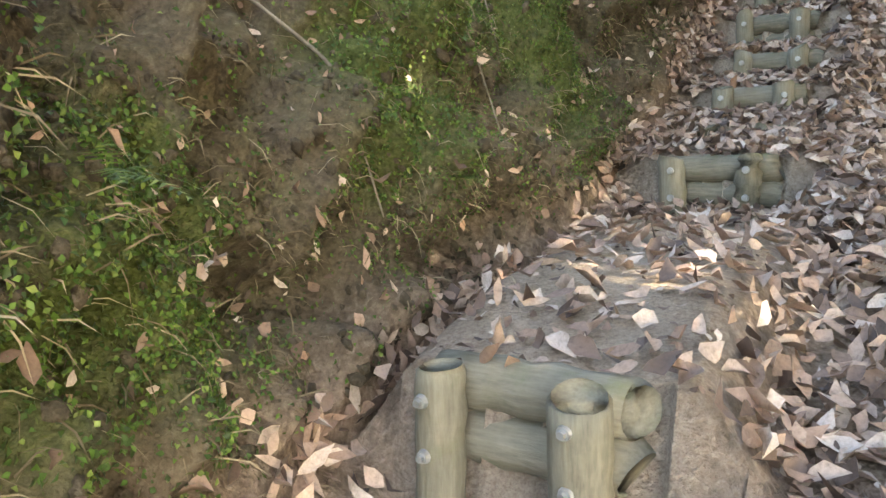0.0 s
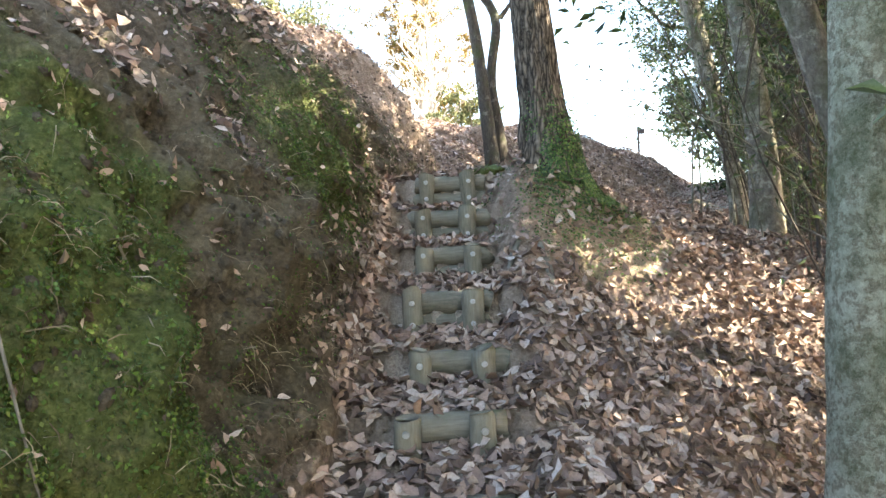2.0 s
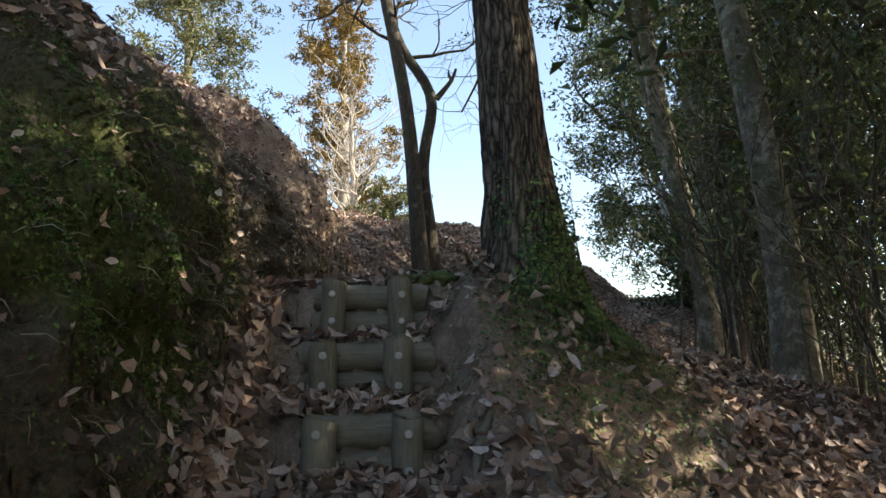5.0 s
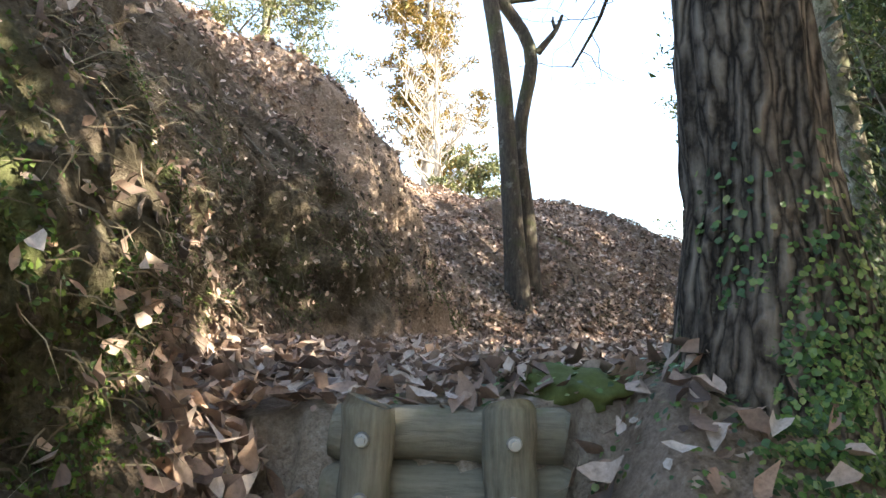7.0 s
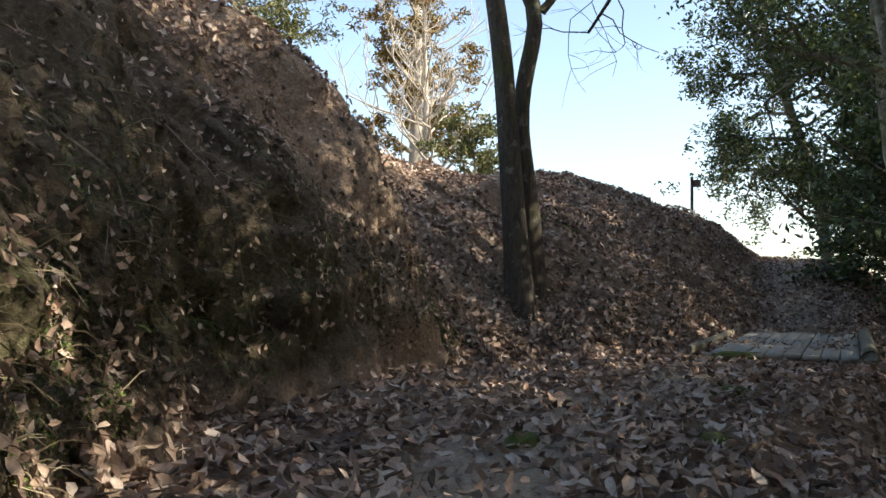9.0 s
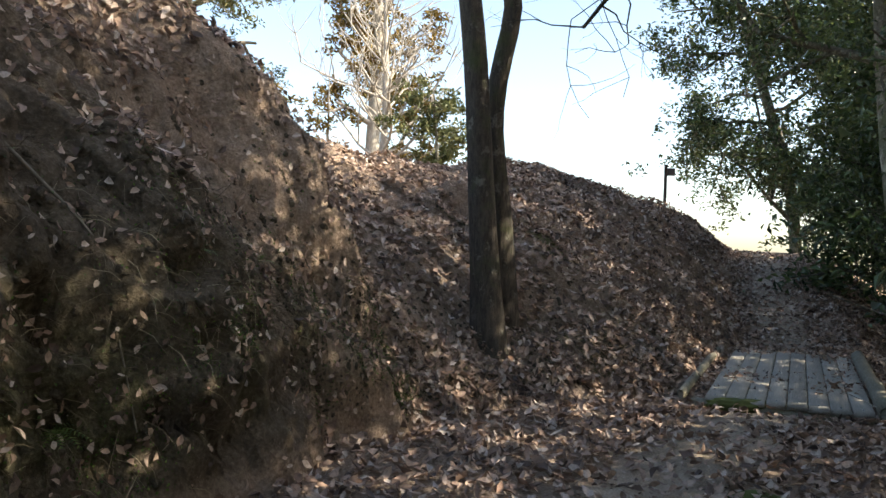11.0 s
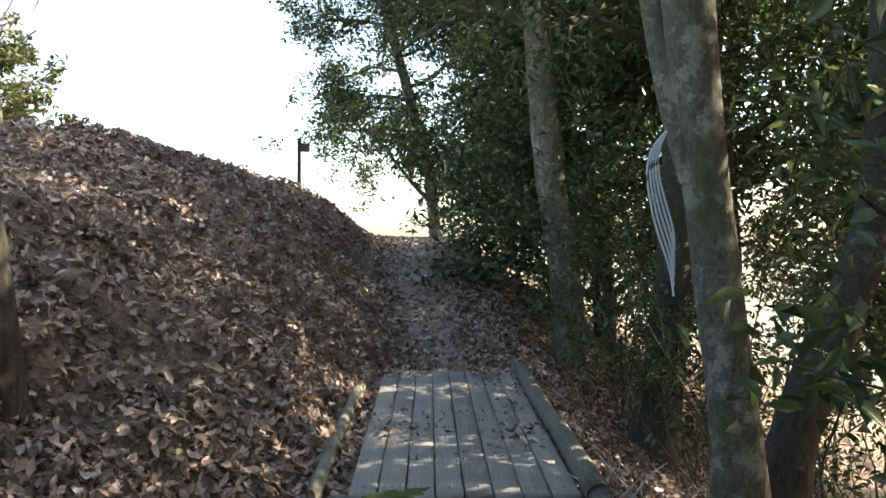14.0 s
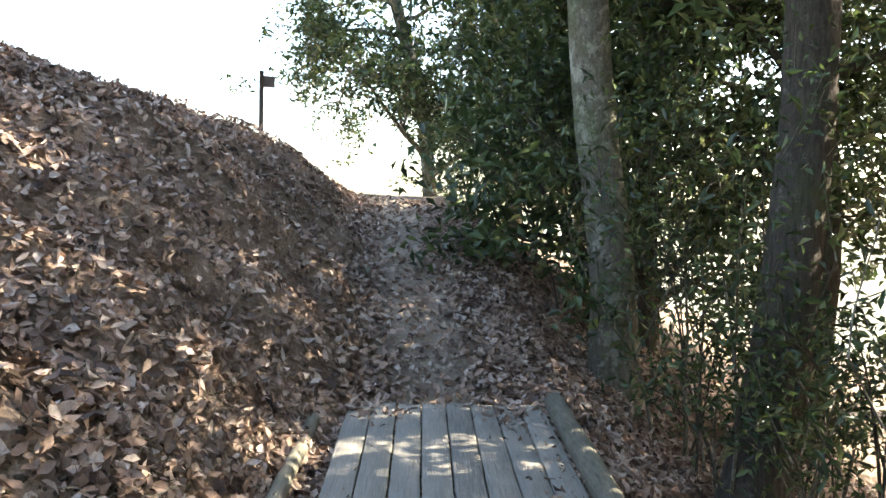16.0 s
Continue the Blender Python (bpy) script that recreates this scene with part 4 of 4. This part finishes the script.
part("board", bm, SIGN, sign)

# ---- far trees beyond the crest ----


def far_tree(name, label, x, y, height, radii, bark, leaf, count, seed, **more):
    z = z_under(x, y)
    return tree(name, label, [(x, y, z), (x + 0.1, y, z + height * 0.4), (x, y + 0.1, z + height)], radii, bark, leaf, count, seed=seed, **more)


far_tree("cypress_tree", "tall cypress with rusty winter foliage", 10.4, 27.2, 12.5, [0.25, 0.18, 0.04], PALE_BARK, BROWN_GREEN, 16000, 81, leaf_size=(0.20, 0.07), boughs=34, bough_from=0.15, bough_len=2.3, depth=1, cluster=0.3, rise=0.4)
far_tree("broadleaf_tree", "round green broadleaf tree beyond the bank", 4.6, 27.5, 11.8, [0.25, 0.2, 0.06], GREY_BARK, BRIGHT_GREEN, 17000, 82, leaf_size=(0.16, 0.065), boughs=22, bough_from=0.4, bough_len=2.6, cluster=0.4)
far_tree("bare_tree", "pale bare tree with fine upright twigs", 9.0, 22.5, 6.0, [0.11, 0.08, 0.02], PALE_BARK, None, 0, 83, boughs=26, bough_from=0.15, bough_len=2.6, depth=3, rise=1.0)
far_tree("young_evergreen", "small bright evergreen on the crest", 9.9, 21.2, 2.6, [0.05, 0.04, 0.02], GREY_BARK, BRIGHT_GREEN, 2500, 84, leaf_size=(0.16, 0.07), boughs=10, bough_from=0.2, bough_len=1.1, depth=1, cluster=0.22)

# ---- roots and fallen branches ----


def limb_on_ground(name, label, pts, r0, r1, seed, mat=ROOT):
    pts = [(x, y, ground_at(x, y) + h) for x, y, h in pts]
    p = curve_through(pts, 16)
    base = p[0].copy()
    ob = tagged(new(name, quick_mesh(name, *tube(p - base, np.linspace(r0, r1, 16), 10, 0.12, seed), mat)), label, "branch")
    ob.location = base
    return ob


limb_on_ground("root", "bare greyish root running down beside the steps", [(2.30, 2.66, 0.0), (2.24, 2.52, 0.015), (2.20, 2.38, 0.01), (2.14, 2.24, 0.015), (2.10, 2.10, 0.0)], 0.036, 0.018, 1)
limb_on_ground("root", "bare greyish root running down beside the steps", [(2.22, 2.74, 0.0), (2.12, 2.68, 0.01), (2.02, 2.58, 0.01), (1.96, 2.48, 0.0)], 0.030, 0.014, 2)
limb_on_ground("fallen_branch", "thin fallen branch lying on dead leaves", [(6.2, 6.7, 0.02), (6.8, 7.0, 0.03), (7.3, 7.1, 0.02)], 0.018, 0.008, 3, DARK_BARK)

# ---- leaf litter, creepers and stalks ----


def scatter(count, x0, x1, y0, y1, seed):
    rng = np.random.default_rng(seed)
    x, y = rng.uniform(x0, x1, count), rng.uniform(y0, y1, count)
    return x, y, rng


def bank_places(count, y_top, seed):
    """Places spread evenly over the cut face of the bank."""
    rng = np.random.default_rng(seed)
    rows = np.nonzero((LINE[:, 1] > -4.5) & (LINE[:, 1] < y_top))[0]
    k = rng.choice(rows, count)
    q = np.where(rng.random(count) < 0.65, -0.2 * np.log(1 - 0.985 * rng.random(count)), rng.uniform(0, 2.4, count))
    off = LINE[k, 3] + q
    return LINE[k, 0] - TANGENT[k, 1] * off, LINE[k, 1] + TANGENT[k, 0] * off + rng.uniform(-0.03, 0.03, count), rng


def strew_leaves():
    x, y, rng = scatter(225000, -2.5, 15.5, -4.2, 17.5, 900)
    bx, by, _ = bank_places(26000, 10.5, 901)
    sx, sy, _ = scatter(20000, -0.4, 5.0, -3.6, 5.0, 902)
    hx, hy, _ = scatter(22000, 7.0, 13.5, 9.5, 15.5, 903)
    x, y = np.r_[x, bx, sx, hx], np.r_[y, by, sy, hy]
    place, n, d, climb = skin(x, y)
    z = place[:, 2]
    dens = np.where(d > 0, 0.95, 0.75)
    on_path = smooth(0.5, 0.15, np.abs(d)) * smooth(4.5, 6, y)
    dens = dens * (1 - 0.62 * on_path)
    landing = smooth(0.7, 0.3, np.abs(d + 0.05)) * (y < 0.3)
    dens = dens * (1 - 0.72 * landing)
    steep = smooth(0.72, 0.45, n[:, 2]) * smooth(0.08, 0.25, climb)
    dens = dens * (1 - 0.80 * steep * (0.45 + 0.55 * smooth(5.5, 4.0, y))) * (1 - 0.95 * smooth(0.4, 0.7, climb) * smooth(5, 3.5, y) * (1 - 0.85 * smooth(0.95, 1.3, climb) * smooth(-0.2, 1.0, y))) * (1 - 0.45 * smooth(0.5, 1.0, climb) * smooth(9, 8, y))
    dens = dens * smooth(10, 5, d) * smooth(-7, -5, d) * (1 - 0.45 * smooth(0.6, 1.2, climb) * smooth(8.6, 7.8, y))
    dens = dens * (0.65 + 0.35 * smooth(-0.5, 0.4, rough_noise(x, y, 0.8, 3, 71)))
    foot = np.hypot(x - 2.75, y - 3.2)
    dens = dens * (1 - 0.8 * smooth(0.95, 0.6, foot)) * (1 - 0.4 * smooth(0.42, 0.2, np.abs(d)) * smooth(10.3, 11.0, y))
    keep = rng.random(x.size) < dens
    n, place, steep = n[keep], place[keep], steep[keep]
    tilt = n + rng.normal(0, 0.42, n.shape)
    c = place + n * rng.uniform(0.012, 0.055, len(n))[:, None]
    v, f = folded_leaves(c, tilt, 0.088 - 0.03 * steep, 0.041 - 0.012 * steep, rng, 0.55)
    fx, fy, _ = scatter(70000, -1.2, 12.5, -3.8, 14.0, 905)
    fp, fn, fd, fclimb = skin(fx, fy)
    ok = (np.abs(fd) < 2.2) & (rng.random(fx.size) < 0.75)
    fp, fn = fp[ok], fn[ok]
    v2, f2 = folded_leaves(fp + fn * 0.012, fn + rng.normal(0, 0.3, fn.shape), 0.038, 0.018, rng, 0.35)
    v, f = joined([(v, f), (v2, f2)])
    return tagged(new("leaf_litter", quick_mesh("leaf_litter", v, f, DEAD_LEAF)), "curled brown and grey dead leaves strewn over the ground", "leaves", kind="stuff")


def strew_creepers():
    x, y, rng = bank_places(300000, 8.0, 910)
    place, n, d, climb = skin(x, y)
    z = place[:, 2]
    patch = smooth(0.0, 0.6, greenness(x, y, z))
    dens = smooth(0.08, 0.3, climb) * smooth(2.2, 1.3, climb) * (0.10 + 0.10 * smooth(1.5, -0.5, y) + 0.8 * patch) * (0.9 - 0.6 * smooth(2.0, 4.5, y))
    keep = rng.random(x.size) < dens
    n, place = n[keep], place[keep]
    c = place + n * rng.uniform(0.004, 0.03, len(n))[:, None]
    v, f = simple_leaves(c, n + rng.normal(0, 0.6, n.shape), 0.0155, 0.012, rng, 0.1)
    return tagged(new("creeper", quick_mesh("creeper", v, f, CREEPER, True)), "small bright green creeping leaves over the mossy bank", "creeper", kind="stuff")


def strew_moss():
    x, y, rng = bank_places(170000, 9.5, 931)
    place, n, d, climb = skin(x, y)
    z = place[:, 2]
    patch = smooth(-0.1, 0.5, greenness(x, y, z))
    keep = rng.random(x.size) < smooth(0.08, 0.3, climb) * smooth(2.6, 1.4, climb) * (0.10 + 0.85 * patch)
    n, place = n[keep], place[keep]
    c = place + n * rng.uniform(0.0, 0.012, len(n))[:, None]
    v, f = simple_leaves(c, n + rng.normal(0, 0.9, n.shape), 0.015, 0.006, rng, 0.2)
    return tagged(new("moss_tufts", quick_mesh("moss_tufts", v, f, MOSS, True)), "short olive moss covering parts of the bank", "moss", kind="stuff")


def strew_stalks():
    x, y, rng = scatter(16000, -2.2, 13.0, -4.0, 14.0, 920)
    bx, by, _ = bank_places(30000, 10.5, 921)
    x, y = np.r_[x, bx], np.r_[y, by]
    place, n, d, climb = skin(x, y)
    z = place[:, 2]
    keep = rng.random(x.size) < np.where(climb > 0.2, 0.62, 0.06) * smooth(8, 5, d)
    n, a = n[keep], place[keep]
    m = len(n)
    u = n * 0.5 + rng.normal(0, 0.5, (m, 3)) + np.array([0, 0, -0.35])
    u /= np.linalg.norm(u, axis=1)[:, None]
    ln = (rng.uniform(0.03, 0.12, m) * (1 + 0.9 * smooth(3.0, 5.0, a[:, 1])))[:, None]
    w = np.cross(u, rng.normal(size=(m, 3)))
    w = w / np.linalg.norm(w, axis=1)[:, None] * 0.0016
    k = u * ln * 0.5 + n * 0.012
    tip = u * ln + np.array([0, 0, -0.25]) * ln + n * 0.01
    v = np.stack([a - w, a + w, a + k + w, a + k - w, a + tip], 1).reshape(-1, 3)
    i = np.arange(m)[:, None] * 5
    f = np.concatenate([i + np.array([[0, 1, 2]]), i + np.array([[0, 2, 3]]), i + np.array([[3, 2, 4]])])
    return tagged(new("dry_stalks", quick_mesh("dry_stalks", v, f, STALK, True)), "thin dry grass stalks and rootlets hanging from the bank", "grass", kind="stuff")


def strew_clods(name, label, category, count, y_top, seed, mat, size, squash, need):
    """Irregular small lumps of twenty facets set into the bank."""
    x, y, rng = bank_places(count, y_top, seed)
    p, n, d, climb = skin(x, y)
    keep = (climb > 0.1) & (climb < 2.6) & (need(x, y, p[:, 2]) > rng.random(count))
    p, n = p[keep], n[keep]
    g = (1 + 5 ** 0.5) / 2
    ball = np.array([(-1, g, 0), (1, g, 0), (-1, -g, 0), (1, -g, 0), (0, -1, g), (0, 1, g), (0, -1, -g), (0, 1, -g), (g, 0, -1), (g, 0, 1), (-g, 0, -1), (-g, 0, 1)], float) / 1.9
    tri = np.array([(0, 11, 5), (0, 5, 1), (0, 1, 7), (0, 7, 10), (0, 10, 11), (1, 5, 9), (5, 11, 4), (11, 10, 2), (10, 7, 6), (7, 1, 8), (3, 9, 4), (3, 4, 2), (3, 2, 6), (3, 6, 8), (3, 8, 9), (4, 9, 5), (2, 4, 11), (6, 2, 10), (8, 6, 7), (9, 8, 1)])
    m = len(p)
    u, v, w = frames_of(n + rng.normal(0, 0.25, n.shape), rng)
    s_ = (size * np.clip(rng.lognormal(0, 0.45, m), 0.4, 2.2))[:, None, None]
    b = ball[None] * rng.uniform(0.7, 1.3, (m, 12, 1)) * s_
    verts = p[:, None] + u[:, None] * b[:, :, :1] * 1.3 + v[:, None] * b[:, :, 1:2] + w[:, None] * b[:, :, 2:] * squash
    faces = (np.arange(m)[:, None, None] * 12 + tri[None]).reshape(-1, 3)
    return tagged(new(name, quick_mesh(name, verts.reshape(-1, 3), faces, mat)), label, category, kind="stuff")


strew_clods("soil_clods", "crumbling lumps of brown soil on the bank", "soil", 22000, 9.5, 930, GROUND, 0.0115, 0.7, lambda x, y, z: 0.75 - 0.4 * smooth(0.0, 0.6, greenness(x, y, z)))
strew_moss()
strew_leaves()
strew_creepers()
strew_stalks()


# ---- ferns and seedlings on the bank ----


def fern(x, y, size, seed):
    rng = np.random.default_rng(seed)
    p, n, _, _ = skin(np.array([x]), np.array([y]))
    p, n = p[0], n[0]
    ob = thing("fern", tuple(p), "small green fern growing from the bank", "fern", "ferns on the bank")
    for k in range(int(rng.integers(5, 8))):
        a = k * 1.1 + rng.uniform(-0.3, 0.3)
        out = n * 0.9 + np.array([math.cos(a), math.sin(a), 0.35]) * 0.7
        out /= np.linalg.norm(out)
        rib = np.array([out * size * t + np.array([0, 0, -0.55 * size * t * t]) for t in np.linspace(0, 1, 14)])
        cross = np.cross(out, [0, 0, 1.0])
        cross /= np.linalg.norm(cross) + 1e-9
        verts, faces = [], []
        for j in range(1, 13):
            reach = size * 0.26 * math.sin(math.pi * (j / 13.5) ** 0.7)
            ahead = (rib[j + 1] - rib[j]) * 0.8
            for sgn in (-1, 1):
                b = len(verts)
                tip = rib[j] + cross * sgn * reach + ahead * 0.6 + np.array([0, 0, -0.12 * reach])
                verts += [rib[j] - ahead * 0.35, rib[j] + ahead * 0.35, tip]
                faces.append([b, b + 1, b + 2])
        part("frond", quick_mesh("frond", verts, faces, CREEPER, True), CREEPER, ob)
    return ob


def on_bank(y_line, q):
    k = int(np.abs(LINE[:, 1] - y_line).argmin())
    off = LINE[k, 3] + q
    return LINE[k, 0] - TANGENT[k, 1] * off, LINE[k, 1] + TANGENT[k, 0] * off


def bank_root(y_lines, depths, r0, seed):
    """A bare root that leaves the bank and hangs down its face."""
    at = np.array([on_bank(a, q) for a, q in zip(y_lines, depths)])
    p, n, _, _ = skin(at[:, 0], at[:, 1])
    lift = np.linspace(0.0, 0.03, len(at))
    lift[0] = -0.03
    pts = curve_through(p + n * lift[:, None], 22)
    base = pts[0].copy()
    ob = tagged(new("root", quick_mesh("root", *tube(pts - base, np.linspace(r0, r0 * 0.35, 22), 8, 0.14, seed), ROOT)), "thin pale root hanging from the earth bank", "root", "roots in the bank")
    ob.location = base


for k, (ys_, qs_, r_) in enumerate([((-0.95, -0.85, -0.72, -0.66), (0.62, 0.40, 0.22, 0.06), 0.007), ((-0.72, -0.80, -0.92), (0.22, 0.14, 0.08), 0.006), ((-0.35, -0.28, -0.30), (0.55, 0.30, 0.12), 0.007),
                                  ((-1.5, -1.35, -1.3), (0.5, 0.3, 0.12), 0.008), ((0.3, 0.42, 0.45), (0.6, 0.35, 0.15), 0.006), ((5.6, 5.75, 5.8), (0.6, 0.3, 0.1), 0.010), ((6.3, 6.45, 6.5), (0.7, 0.35, 0.1), 0.009), ((6.9, 7.0, 7.05), (0.6, 0.3, 0.08), 0.008)]):
    bank_root(ys_, qs_, r_, 1400 + k)

for k, (yl, q, sz) in enumerate([(-1.6, 0.22, 0.16), (-1.0, 0.10, 0.12), (-0.5, 0.35, 0.14), (0.2, 0.12, 0.12), (0.9, 0.3, 0.10), (-2.2, 0.15, 0.18), (5.9, 0.10, 0.16), (6.1, 0.22, 0.14), (6.35, 0.16, 0.20), (6.8, 0.15, 0.13), (7.1, 0.25, 0.15), (5.2, 0.3, 0.13), (7.4, 0.12, 0.12)]):
    fern(*on_bank(yl, q), sz, 1200 + k)


def seedling(x, y, size, seed):
    rng = np.random.default_rng(seed)
    p, n, _, _ = skin(np.array([x]), np.array([y]))
    p, n = p[0], n[0]
    ob = thing("seedling", tuple(p), "seedling with a few broad bright green leaves", "plant", "seedlings")
    up = n * 0.6 + np.array([0, 0, 0.7])
    v, f = tube([np.zeros(3), up * size * 0.5, up * size], [0.004, 0.003, 0.002], 6, 0, seed)
    part("stem", quick_mesh("stem", v, f, CREEPER), CREEPER, ob)
    for k in range(5):
        c = np.array([up * size * (0.5 + 0.12 * k) + rng.normal(0, size * 0.28, 3)])
        v, f = folded_leaves(c, np.array([[0, 0, 1.0]]) + n * 0.8, size * 0.55, size * 0.26, rng, 0.2)
        part("leaf", quick_mesh("leaf", v, f, CREEPER), CREEPER, ob)
    return ob


for k, (yl, q, sz) in enumerate([(-1.2, 0.30, 0.13), (-0.9, 0.18, 0.10), (1.6, 0.6, 0.08), (-0.1, 0.5, 0.09)]):
    seedling(*on_bank(yl, q), sz, 1300 + k)
for k, (px_, py_) in enumerate([(1.9, -0.9), (8.35, 7.75), (8.6, 7.9), (8.1, 7.95)]):
    seedling(px_, py_, 0.16, 1320 + k)


def twig_heap():
    """Dry twigs heaped beside the boardwalk's near corner."""
    rng = np.random.default_rng(44)
    cx, cy = 8.15, 8.0
    ob = thing("twig_heap", (cx, cy, ground_at(cx, cy)), "heap of pale dry twigs beside the boardwalk", "twigs")
    for k in range(14):
        a, ln = rng.uniform(0, 6.28), rng.uniform(0.25, 0.6)
        d = np.array([math.cos(a), math.sin(a), rng.uniform(0.05, 0.6)])
        o = rng.normal(0, 0.12, 3) * np.array([1, 1, 0])
        pts = curve_through([o, o + d * ln * 0.5 + rng.normal(0, 0.03, 3), o + d * ln], 8)
        part("twig", quick_mesh("twig", *tube(pts, np.linspace(0.008, 0.003, 8), 6, 0.1, 45 + k), PALE_BARK), PALE_BARK, ob)


twig_heap()
